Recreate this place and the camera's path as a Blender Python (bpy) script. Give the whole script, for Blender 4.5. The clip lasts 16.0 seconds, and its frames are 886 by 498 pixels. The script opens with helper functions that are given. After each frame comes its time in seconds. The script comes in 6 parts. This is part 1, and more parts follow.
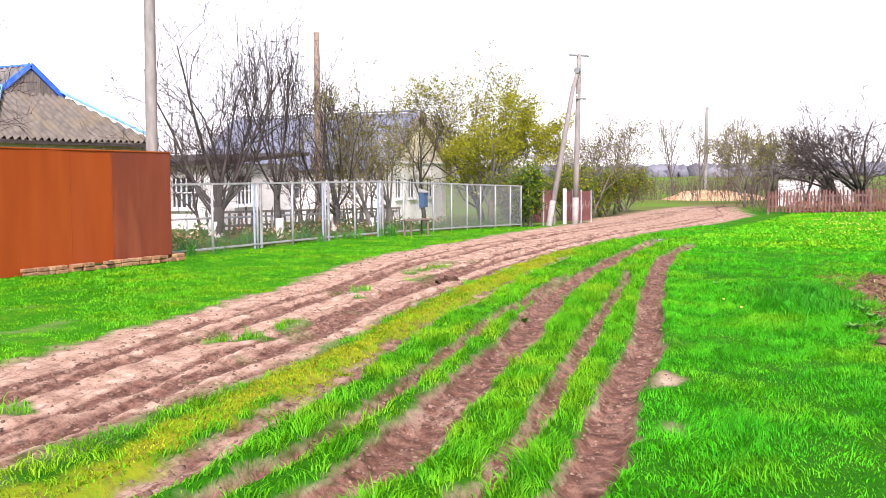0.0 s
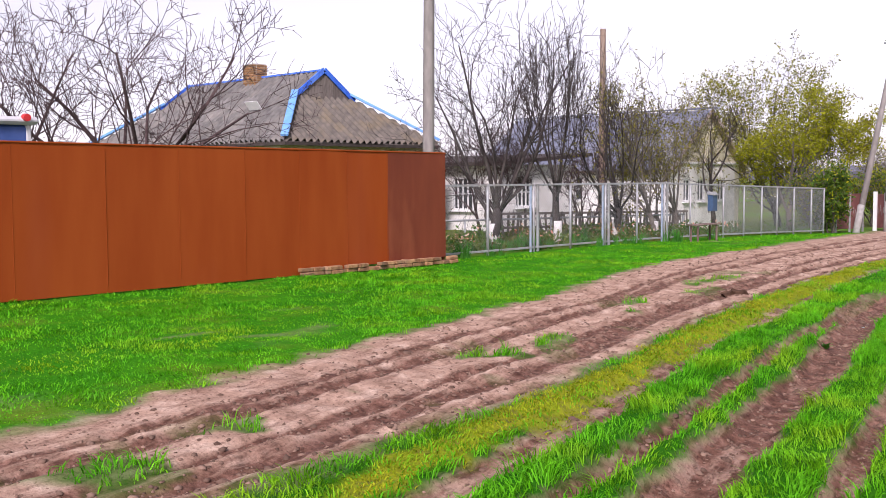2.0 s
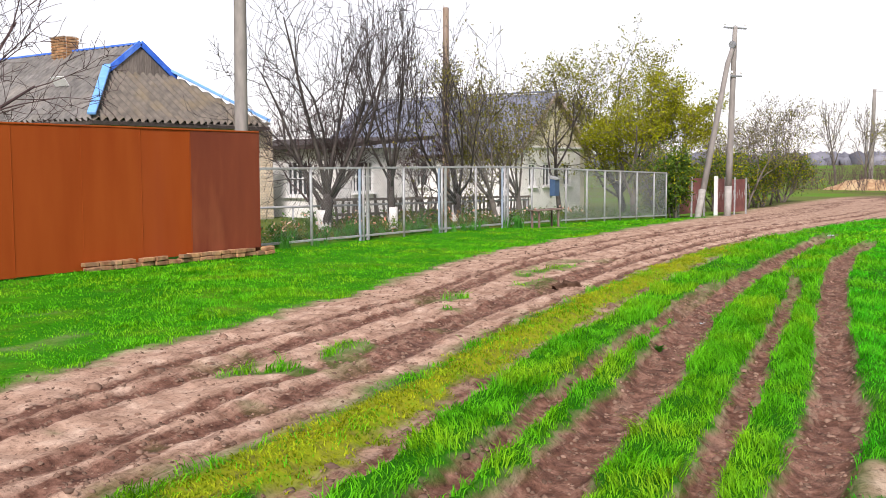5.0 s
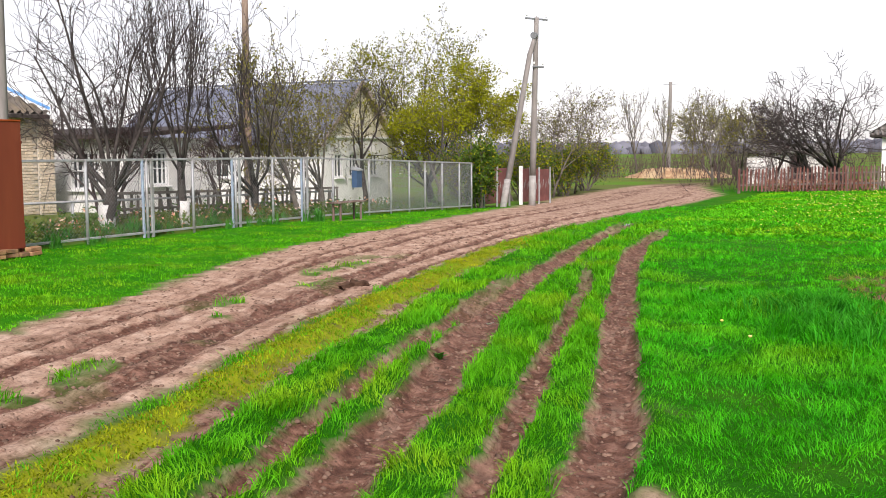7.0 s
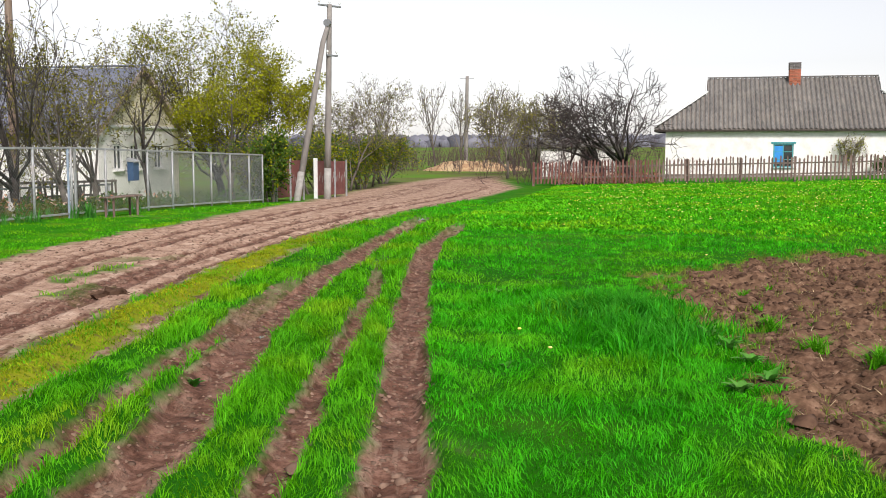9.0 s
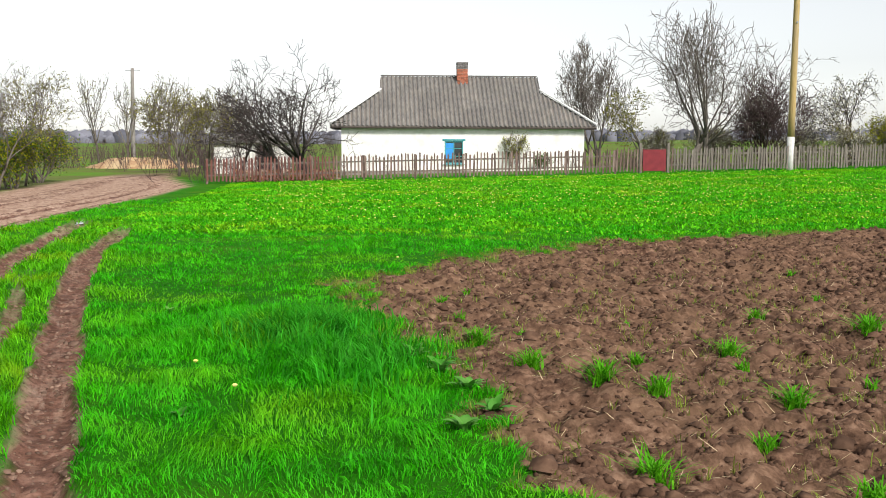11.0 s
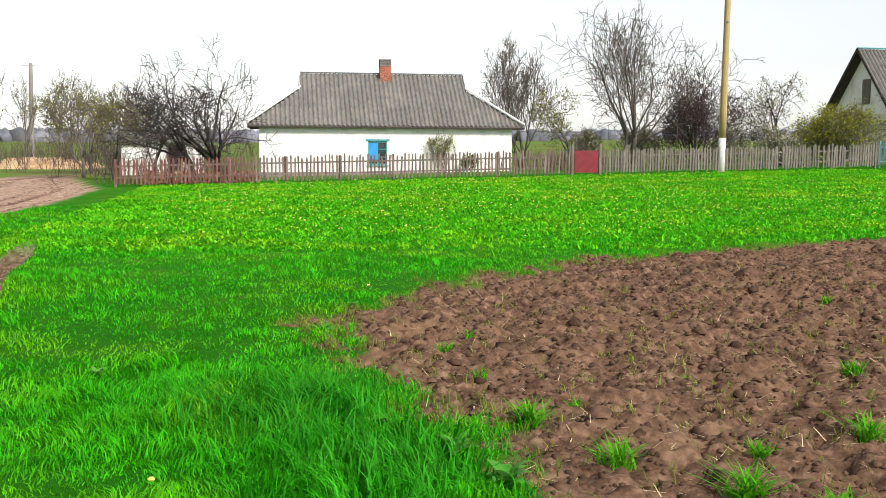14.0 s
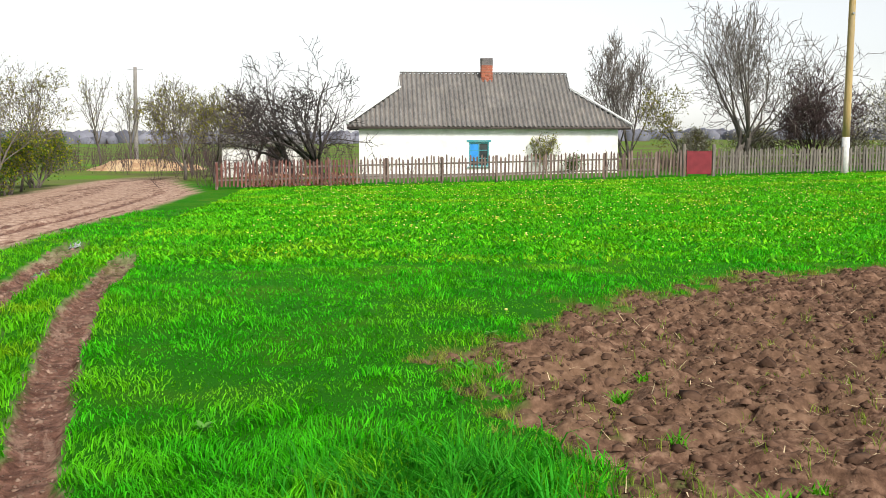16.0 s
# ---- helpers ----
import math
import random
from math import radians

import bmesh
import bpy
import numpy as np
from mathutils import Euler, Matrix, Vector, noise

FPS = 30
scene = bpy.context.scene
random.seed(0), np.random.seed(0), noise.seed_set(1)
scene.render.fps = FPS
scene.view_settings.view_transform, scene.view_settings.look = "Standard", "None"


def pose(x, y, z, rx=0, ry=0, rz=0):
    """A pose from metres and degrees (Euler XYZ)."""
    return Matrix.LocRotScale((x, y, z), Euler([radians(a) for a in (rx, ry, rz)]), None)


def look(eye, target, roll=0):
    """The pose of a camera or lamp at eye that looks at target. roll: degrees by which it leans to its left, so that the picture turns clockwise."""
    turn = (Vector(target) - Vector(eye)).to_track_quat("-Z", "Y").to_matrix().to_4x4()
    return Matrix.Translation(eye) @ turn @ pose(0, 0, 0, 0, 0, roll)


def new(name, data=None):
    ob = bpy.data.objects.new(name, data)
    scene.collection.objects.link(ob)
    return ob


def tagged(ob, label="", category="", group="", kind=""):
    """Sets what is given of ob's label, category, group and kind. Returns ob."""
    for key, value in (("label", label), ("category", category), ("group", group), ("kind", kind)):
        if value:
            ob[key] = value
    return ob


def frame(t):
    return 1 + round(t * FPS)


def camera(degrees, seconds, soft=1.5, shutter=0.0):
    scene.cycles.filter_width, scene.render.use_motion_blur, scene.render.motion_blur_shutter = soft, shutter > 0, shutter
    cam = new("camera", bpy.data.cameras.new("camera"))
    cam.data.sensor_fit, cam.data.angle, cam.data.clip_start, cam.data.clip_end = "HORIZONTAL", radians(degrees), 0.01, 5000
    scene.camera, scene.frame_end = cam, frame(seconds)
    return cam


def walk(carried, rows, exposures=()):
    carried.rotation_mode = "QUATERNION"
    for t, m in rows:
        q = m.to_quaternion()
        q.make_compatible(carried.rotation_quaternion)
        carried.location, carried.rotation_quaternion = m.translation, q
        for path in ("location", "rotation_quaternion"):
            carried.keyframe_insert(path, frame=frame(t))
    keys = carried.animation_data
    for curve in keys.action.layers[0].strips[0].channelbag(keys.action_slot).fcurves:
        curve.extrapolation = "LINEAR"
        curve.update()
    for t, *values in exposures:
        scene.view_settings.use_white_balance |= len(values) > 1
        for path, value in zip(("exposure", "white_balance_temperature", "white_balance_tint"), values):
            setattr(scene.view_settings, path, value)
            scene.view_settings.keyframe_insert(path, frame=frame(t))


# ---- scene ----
cam = camera(47.1, 16.0, 0.9)


def aim(x, y, z, yaw, pitch, roll):
    return pose(x, y, z, 90 + pitch, 0, yaw) @ pose(0, 0, 0, 0, 0, roll)


PATH = [
    (0.0, aim(0.000, 0.000, 1.640, 28.02, -4.11, -0.41)),
    (0.5, aim(-0.065, 0.209, 1.632, 32.38, -3.85, -0.40)),
    (1.0, aim(-0.184, 0.452, 1.635, 36.26, -4.12, -0.25)),
    (1.5, aim(-0.315, 0.734, 1.636, 40.09, -4.15, -0.31)),
    (2.0, aim(-0.440, 0.982, 1.639, 44.14, -3.94, -0.31)),
    (2.5, aim(-0.540, 1.238, 1.629, 46.98, -4.15, -0.38)),
    (3.0, aim(-0.656, 1.526, 1.606, 48.58, -4.29, -0.51)),
    (3.5, aim(-0.754, 1.845, 1.591, 47.77, -4.28, -0.31)),
    (4.0, aim(-0.875, 2.107, 1.571, 43.68, -4.60, -0.25)),
    (4.5, aim(-0.962, 2.409, 1.562, 40.26, -4.77, -0.45)),
    (5.0, aim(-1.060, 2.704, 1.554, 36.19, -4.73, -0.28)),
    (5.2, aim(-1.092, 2.817, 1.549, 34.31, -4.77, -0.15)),
    (7.3, aim(-1.148, 3.747, 1.584, 25.27, -5.21, -0.37)),
    (7.5, aim(-1.174, 3.857, 1.579, 24.72, -5.00, -0.29)),
    (8.0, aim(-1.265, 4.189, 1.573, 21.75, -5.33, -0.35)),
    (8.5, aim(-1.287, 4.501, 1.564, 18.31, -5.62, -0.37)),
    (9.0, aim(-1.354, 4.767, 1.549, 14.77, -5.83, -0.05)),
    (9.5, aim(-1.361, 5.047, 1.517, 10.37, -6.01, -0.15)),
    (10.0, aim(-1.384, 5.314, 1.527, 6.00, -6.16, -0.21)),
    (10.2, aim(-1.425, 5.426, 1.522, 3.94, -6.05, -0.12)),
    (12.3, aim(-1.740, 7.122, 1.611, -10.37, -6.11, 0.33)),
    (12.5, aim(-1.773, 7.280, 1.633, -10.74, -6.18, 0.34)),
    (13.0, aim(-1.906, 7.560, 1.628, -10.82, -5.71, 0.41)),
    (13.5, aim(-2.065, 7.803, 1.613, -10.33, -5.54, 0.39)),
    (14.0, aim(-2.170, 8.118, 1.590, -8.47, -6.02, 0.36)),
    (14.5, aim(-2.275, 8.465, 1.587, -6.06, -5.92, 0.26)),
    (15.0, aim(-2.370, 8.856, 1.575, -5.72, -6.08, 0.17)),
    (15.5, aim(-2.431, 9.249, 1.609, -4.36, -6.11, 0.05)),
    (16.0, aim(-2.476, 9.583, 1.604, -3.24, -6.01, 0.10)),
]
walk(cam, PATH, [(0.0, 1.3, 6350, 25), (0.2, 1.05, 6300, 26), (0.5, 0.62, 6200, 29), (2.2, 0.64, 6250, 30), (3.0, 0.65, 6400, 24), (4.0, 0.7, 6500, 19), (5.0, 0.76, 6500, 18), (7.5, 0.6, 6500, 17), (8.5, 0.52, 6500, 15), (10.5, 0.61, 6500, 10), (12.5, 0.8, 6500, 9), (14.0, 0.78, 6500, 9), (16.0, 0.72, 6500, 9)])

# world: bright overcast sky, sun veiled
SUN_EL, SUN_AZ = radians(40), radians(150)
world = bpy.data.worlds.new("world")
scene.world = world
world.use_nodes = True
wn = world.node_tree
wn.nodes.clear()
w_out = wn.nodes.new("ShaderNodeOutputWorld")
w_bg = wn.nodes.new("ShaderNodeBackground")
w_sky = wn.nodes.new("ShaderNodeTexSky")
w_sky.sky_type = "NISHITA"
w_sky.sun_disc = False
w_sky.sun_elevation = SUN_EL
w_sky.sun_rotation = SUN_AZ
w_sky.air_density, w_sky.dust_density, w_sky.ozone_density = 1.0, 0.7, 1.0
w_hs = wn.nodes.new("ShaderNodeHueSaturation")
w_hs.inputs["Saturation"].default_value = 0.2
w_bg.inputs["Strength"].default_value = 0.1
wn.links.new(w_sky.outputs[0], w_hs.inputs["Color"])
wn.links.new(w_hs.outputs[0], w_bg.inputs["Color"])
wn.links.new(w_bg.outputs[0], w_out.inputs["Surface"])
sun = new("sun", bpy.data.lights.new("sun", "SUN"))
sun.data.energy, sun.data.angle, sun.data.color = 3.0, radians(12), (1.0, 0.95, 0.88)
sun_dir = Vector((math.sin(SUN_AZ) * math.cos(SUN_EL), math.cos(SUN_AZ) * math.cos(SUN_EL), math.sin(SUN_EL)))
sun.matrix_world = look(sun_dir * 60, (0, 0, 0))

rng = np.random.default_rng(7)
rnd = random.Random(11)


# ---- materials ----
def mat(name, c1, c2, scale=4.0, rough=0.8, bump=0.2, metal=0.0, c3=None, scale3=0.7, amount3=0.5, spread=0.0,
        stretch=(1, 1, 1), spec=0.4, translucent=0.0):
    """Two-scale procedural surface: grain c1/c2, larger stains c3, a little random value per object or island."""
    m = bpy.data.materials.new(name)
    m.use_nodes = True
    nt = m.node_tree
    b = nt.nodes["Principled BSDF"]
    tc = nt.nodes.new("ShaderNodeNewGeometry")
    mp = nt.nodes.new("ShaderNodeMapping")
    mp.inputs["Scale"].default_value = stretch
    nt.links.new(tc.outputs["Position"], mp.inputs["Vector"])
    n1 = nt.nodes.new("ShaderNodeTexNoise")
    n1.inputs["Scale"].default_value, n1.inputs["Detail"].default_value = scale, 6.0
    nt.links.new(mp.outputs[0], n1.inputs["Vector"])
    r1 = nt.nodes.new("ShaderNodeValToRGB")
    r1.color_ramp.elements[0].position, r1.color_ramp.elements[1].position = 0.3, 0.7
    r1.color_ramp.elements[0].color, r1.color_ramp.elements[1].color = (*c1, 1), (*c2, 1)
    nt.links.new(n1.outputs["Fac"], r1.inputs["Fac"])
    col = r1.outputs["Color"]
    if c3:
        n3 = nt.nodes.new("ShaderNodeTexNoise")
        n3.inputs["Scale"].default_value, n3.inputs["Detail"].default_value = scale3, 5.0
        nt.links.new(mp.outputs[0], n3.inputs["Vector"])
        r3 = nt.nodes.new("ShaderNodeValToRGB")
        r3.color_ramp.elements[0].position, r3.color_ramp.elements[1].position = 0.48, 0.68
        r3.color_ramp.elements[1].color = (amount3, amount3, amount3, 1)
        nt.links.new(n3.outputs["Fac"], r3.inputs["Fac"])
        mx = nt.nodes.new("ShaderNodeMix")
        mx.data_type = "RGBA"
        nt.links.new(r3.outputs["Color"], mx.inputs["Factor"])
        nt.links.new(col, mx.inputs["A"])
        mx.inputs["B"].default_value = (*c3, 1)
        col = mx.outputs["Result"]
    if spread:
        oi = nt.nodes.new("ShaderNodeObjectInfo")
        ad = nt.nodes.new("ShaderNodeMath")
        ad.operation = "ADD"
        nt.links.new(oi.outputs["Random"], ad.inputs[0])
        nt.links.new(tc.outputs["Random Per Island"], ad.inputs[1])
        fr = nt.nodes.new("ShaderNodeMath")
        fr.operation = "FRACT"
        nt.links.new(ad.outputs[0], fr.inputs[0])
        mr = nt.nodes.new("ShaderNodeMapRange")
        mr.inputs["To Min"].default_value, mr.inputs["To Max"].default_value = 1 - spread, 1 + spread
        nt.links.new(fr.outputs[0], mr.inputs["Value"])
        hs = nt.nodes.new("ShaderNodeHueSaturation")
        nt.links.new(mr.outputs[0], hs.inputs["Value"])
        nt.links.new(col, hs.inputs["Color"])
        col = hs.outputs["Color"]
    nt.links.new(col, b.inputs["Base Color"])
    b.inputs["Roughness"].default_value, b.inputs["Metallic"].default_value = rough, metal
    b.inputs["Specular IOR Level"].default_value = spec
    if bump:
        bp = nt.nodes.new("ShaderNodeBump")
        bp.inputs["Strength"].default_value, bp.inputs["Distance"].default_value = bump, 0.02
        nt.links.new(n1.outputs["Fac"], bp.inputs["Height"])
        nt.links.new(bp.outputs[0], b.inputs["Normal"])
    if translucent:
        tr = nt.nodes.new("ShaderNodeBsdfTranslucent")
        nt.links.new(col, tr.inputs["Color"])
        ms = nt.nodes.new("ShaderNodeMixShader")
        ms.inputs[0].default_value = translucent
        nt.links.new(b.outputs[0], ms.inputs[1])
        nt.links.new(tr.outputs[0], ms.inputs[2])
        nt.links.new(ms.outputs[0], nt.nodes["Material Output"].inputs["Surface"])
    return m


M_RUST = mat("red_oxide_paint", (0.26, 0.047, 0.0075), (0.31, 0.064, 0.011), 3.0, 0.62, 0.05, c3=(0.27, 0.058, 0.022), scale3=0.9,
             amount3=0.6, stretch=(1, 1, 0.18), spec=0.1, spread=0.025)
M_RUST_DARK = mat("dark_red_oxide_paint", (0.15, 0.031, 0.013), (0.19, 0.042, 0.017), 4.0, 0.6, 0.05, c3=(0.3, 0.09, 0.04), scale3=2,
                  amount3=0.5, stretch=(1, 1, 0.2), spec=0.3)
M_BRICK_OLD = mat("old_brick", (0.2, 0.085, 0.04), (0.42, 0.25, 0.12), 9, 0.9, 0.5, c3=(0.12, 0.1, 0.08), scale3=5, spread=0.35)
M_BRICK_SIL = mat("pale_silicate_brick", (0.62, 0.5, 0.36), (0.74, 0.64, 0.5), 8, 0.9, 0.3, spread=0.14)
M_MORTAR = mat("mortar", (0.4, 0.36, 0.31), (0.5, 0.46, 0.4), 12, 0.95, 0.4)
M_CONCRETE = mat("weathered_concrete", (0.19, 0.175, 0.165), (0.29, 0.265, 0.245), 9, 0.9, 0.3, c3=(0.2, 0.18, 0.17), scale3=2, stretch=(1, 1, 0.3))
M_LIME = mat("limewash_on_concrete", (0.5, 0.49, 0.48), (0.66, 0.65, 0.63), 8, 0.9, 0.3, c3=(0.45, 0.42, 0.38), scale3=5)
M_LIME_OLD = mat("worn_limewash", (0.26, 0.25, 0.235), (0.4, 0.385, 0.365), 8, 0.9, 0.3, c3=(0.22, 0.2, 0.18), scale3=4)
M_POLEWOOD = mat("pole_timber", (0.16, 0.11, 0.08), (0.27, 0.2, 0.15), 6, 0.85, 0.4, c3=(0.32, 0.28, 0.24), scale3=1.2, stretch=(6, 6, 0.5))
M_POLEWOOD_Y = mat("yellowed_pole_timber", (0.34, 0.23, 0.09), (0.5, 0.36, 0.16), 6, 0.8, 0.3, c3=(0.3, 0.25, 0.2), scale3=1.0, stretch=(6, 6, 0.4))
M_IRON = mat("grey_painted_iron", (0.27, 0.28, 0.29), (0.42, 0.43, 0.44), 10, 0.5, 0.15, metal=0.2, c3=(0.25, 0.2, 0.17), scale3=3)
M_WIRE = mat("galvanised_wire", (0.2, 0.21, 0.22), (0.3, 0.31, 0.32), 20, 0.5, 0.0, metal=0.5)
M_BLUE = mat("bright_blue_paint", (0.03, 0.12, 0.62), (0.05, 0.18, 0.75), 6, 0.45, 0.05, c3=(0.2, 0.35, 0.75), scale3=1.5)
M_SKYBLUE = mat("faded_blue_paint", (0.13, 0.34, 0.75), (0.2, 0.43, 0.82), 6, 0.5, 0.05)
M_PALEBLUE = mat("pale_blue_grey_iron", (0.25, 0.32, 0.44), (0.36, 0.43, 0.54), 9, 0.5, 0.1, c3=(0.3, 0.3, 0.3), scale3=4)
M_WOOD_GREY = mat("grey_weathered_wood", (0.12, 0.1, 0.088), (0.23, 0.2, 0.175), 8, 0.9, 0.4, c3=(0.12, 0.1, 0.09), scale3=3, stretch=(5, 5, 0.6), spread=0.25)
M_PICKET = mat("old_picket_wood", (0.1, 0.062, 0.055), (0.19, 0.125, 0.105), 8, 0.9, 0.4, c3=(0.33, 0.27, 0.24), scale3=3, stretch=(5, 5, 0.6), spread=0.3)
M_PICKET_RED = mat("faded_red_picket_wood", (0.12, 0.045, 0.04), (0.2, 0.08, 0.065), 8, 0.9, 0.4, c3=(0.25, 0.19, 0.17), scale3=3, stretch=(5, 5, 0.6), spread=0.3)
M_WHITEWASH = mat("whitewashed_wall", (0.79, 0.77, 0.75), (0.87, 0.855, 0.84), 5, 0.92, 0.3, c3=(0.55, 0.52, 0.48), scale3=1.6, amount3=0.45)
M_CREAM = mat("cream_limewash", (0.62, 0.57, 0.42), (0.74, 0.69, 0.55), 4, 0.92, 0.2, c3=(0.8, 0.78, 0.72), scale3=0.8)
M_SLATE = mat("grey_asbestos_cement", (0.1, 0.095, 0.09), (0.2, 0.19, 0.18), 5, 0.9, 0.4, c3=(0.3, 0.27, 0.23), scale3=1.6, amount3=0.35, stretch=(1.6, 1, 0.5), spread=0.12)
M_SLATE_LICHEN = mat("lichened_asbestos_cement", (0.09, 0.08, 0.07), (0.18, 0.155, 0.13), 5, 0.9, 0.4, c3=(0.2, 0.15, 0.08), scale3=1.3, amount3=0.5)
M_TIN = mat("blue_grey_metal_tiles", (0.16, 0.18, 0.24), (0.24, 0.26, 0.33), 3, 0.45, 0.1, metal=0.3, c3=(0.3, 0.31, 0.36), scale3=0.6)
M_DARK = mat("dark_interior", (0.015, 0.015, 0.017), (0.03, 0.03, 0.03), 4, 0.7, 0.0)
M_BARK = mat("dark_bark", (0.026, 0.02, 0.019), (0.062, 0.05, 0.046), 14, 0.95, 0.5, c3=(0.13, 0.12, 0.1), scale3=4, amount3=0.4)
M_BARK_L = mat("grey_bark", (0.09, 0.075, 0.065), (0.17, 0.145, 0.125), 14, 0.95, 0.5, c3=(0.22, 0.2, 0.16), scale3=4, amount3=0.4)
M_BARK_R = mat("reddish_bark", (0.045, 0.028, 0.029), (0.1, 0.066, 0.064), 14, 0.95, 0.5)
M_LEAF_Y = mat("young_yellow_leaves", (0.2, 0.24, 0.008), (0.4, 0.4, 0.016), 3, 0.6, 0.0, spread=0.35, spec=0.1, translucent=0.35)
M_LEAF_O = mat("olive_young_leaves", (0.13, 0.135, 0.02), (0.26, 0.235, 0.04), 3, 0.6, 0.0, spread=0.35, spec=0.1, translucent=0.3)
M_LEAF_D = mat("dark_hedge_leaves", (0.045, 0.1, 0.014), (0.1, 0.17, 0.02), 3, 0.6, 0.0, spread=0.35, spec=0.1, translucent=0.25)
M_BLOSSOM = mat("white_blossom", (0.55, 0.52, 0.42), (0.75, 0.72, 0.62), 3, 0.7, 0.0, spread=0.2, spec=0.1, translucent=0.3)


# ---- mesh helpers ----
class Build:
    """Collects vertices and faces of one mesh."""

    def __init__(self):
        self.v, self.f = [], []

    def add(self, vs, fs):
        k = len(self.v)
        self.v.extend([tuple(p) for p in vs])
        self.f.extend([tuple(k + i for i in q) for q in fs])
        return self

    def box(self, c, s, m=None):
        x, y, z = s[0] / 2, s[1] / 2, s[2] / 2
        vs = [Vector((c[0] + i * x, c[1] + j * y, c[2] + k * z)) for i in (-1, 1) for j in (-1, 1) for k in (-1, 1)]
        if m:
            vs = [m @ p for p in vs]
        return self.add(vs, [(0, 1, 3, 2), (4, 6, 7, 5), (0, 4, 5, 1), (2, 3, 7, 6), (0, 2, 6, 4), (1, 5, 7, 3)])

    def block(self, c, s, e=0.01, m=None):
        """A box with chamfered edges."""
        h = [q / 2 for q in s]
        vs, ids = [], {}
        for i in (-1, 1):
            for j in (-1, 1):
                for k in (-1, 1):
                    for a in range(3):
                        d = [h[0] - e, h[1] - e, h[2] - e]
                        d[a] = h[a]
                        ids[i, j, k, a] = len(vs)
                        vs.append(Vector((c[0] + i * d[0], c[1] + j * d[1], c[2] + k * d[2])))
        fs = []
        for a in range(3):
            b1, c1 = (a + 1) % 3, (a + 2) % 3
            for s1 in (-1, 1):
                q = []
                for u, w in ((-1, -1), (1, -1), (1, 1), (-1, 1)):
                    k = [0, 0, 0]
                    k[a], k[b1], k[c1] = s1, u, w
                    q.append(ids[(*k, a)])
                fs.append(tuple(q if s1 > 0 else q[::-1]))
            for s1 in (-1, 1):
                for s2 in (-1, 1):
                    k0, k1 = [0, 0, 0], [0, 0, 0]
                    k0[b1] = k1[b1] = s1
                    k0[c1] = k1[c1] = s2
                    k0[a], k1[a] = -1, 1
                    fs.append((ids[(*k0, b1)], ids[(*k1, b1)], ids[(*k1, c1)], ids[(*k0, c1)]))
        for i in (-1, 1):
            for j in (-1, 1):
                for k in (-1, 1):
                    fs.append((ids[i, j, k, 0], ids[i, j, k, 1], ids[i, j, k, 2]))
        if m:
            vs = [m @ p for p in vs]
        return self.add(vs, fs)

    def tube(self, pts, radii, n=6, cap=True):
        """A tapered tube along a polyline."""
        pts = [Vector(p) for p in pts]
        rings = []
        up = Vector((0.31, 0.17, 0.93))
        for i, p in enumerate(pts):
            d = (pts[min(i + 1, len(pts) - 1)] - pts[max(i - 1, 0)])
            d = d.normalized() if d.length > 1e-9 else Vector((0, 0, 1))
            a = d.cross(up if abs(d.dot(up)) < 0.95 else Vector((1, 0, 0))).normalized()
            b = d.cross(a)
            rings.append([p + (a * math.cos(6.28318 * k / n) + b * math.sin(6.28318 * k / n)) * radii[i] for k in range(n)])
        vs = [q for r in rings for q in r]
        fs = [(i * n + k, i * n + (k + 1) % n, (i + 1) * n + (k + 1) % n, (i + 1) * n + k) for i in range(len(pts) - 1) for k in range(n)]
        if cap:
            fs += [tuple(range(n)), tuple((len(pts) - 1) * n + k for k in range(n))[::-1]]
        return self.add(vs, fs)

    def prism(self, poly, axis, a, b):
        """A flat outline pushed from a to b along an axis (0 x, 1 y, 2 z)."""
        def place(u, w, t):
            return {0: (t, u, w), 1: (u, t, w), 2: (u, w, t)}[axis]
        n = len(poly)
        vs = [place(u, w, a) for u, w in poly] + [place(u, w, b) for u, w in poly]
        fs = [tuple(range(n)), tuple(range(n, 2 * n))[::-1]] + [(i, (i + 1) % n, n + (i + 1) % n, n + i) for i in range(n)]
        return self.add(vs, fs)

    def mesh(self, name, material, smooth=False):
        me = bpy.data.meshes.new(name)
        me.from_pydata(self.v, [], self.f)
        me.materials.append(material)
        if smooth:
            me.shade_smooth()
        bm = bmesh.new()
        bm.from_mesh(me)
        bmesh.ops.recalc_face_normals(bm, faces=bm.faces)
        bm.to_mesh(me)
        bm.free()
        return me


def part(name, build, material, parent, label="", smooth=False):
    ob = new(name, build.mesh(name, material, smooth))
    ob.parent = parent
    if label:
        tagged(ob, label)
    return ob


def thing(name, at, label, category, group="", kind="", turn=0):
    ob = new(name)
    ob.matrix_basis = pose(*at, 0, 0, turn)
    ob.empty_display_size = 0.1
    return tagged(ob, label, category, group, kind)


def bulk(name, verts, faces, material, smooth=False):
    """A large mesh from numpy arrays of triangles or quads."""
    me = bpy.data.meshes.new(name)
    n, k = faces.shape
    me.vertices.add(len(verts))
    me.vertices.foreach_set("co", np.asarray(verts, np.float32).ravel())
    me.loops.add(n * k)
    me.loops.foreach_set("vertex_index", np.asarray(faces, np.int32).ravel())
    me.polygons.add(n)
    me.polygons.foreach_set("loop_start", np.arange(0, n * k, k, dtype=np.int32))
    me.polygons.foreach_set("loop_total", np.full(n, k, np.int32))
    me.materials.append(material)
    me.update(calc_edges=True)
    if smooth:
        me.shade_smooth()
    return me


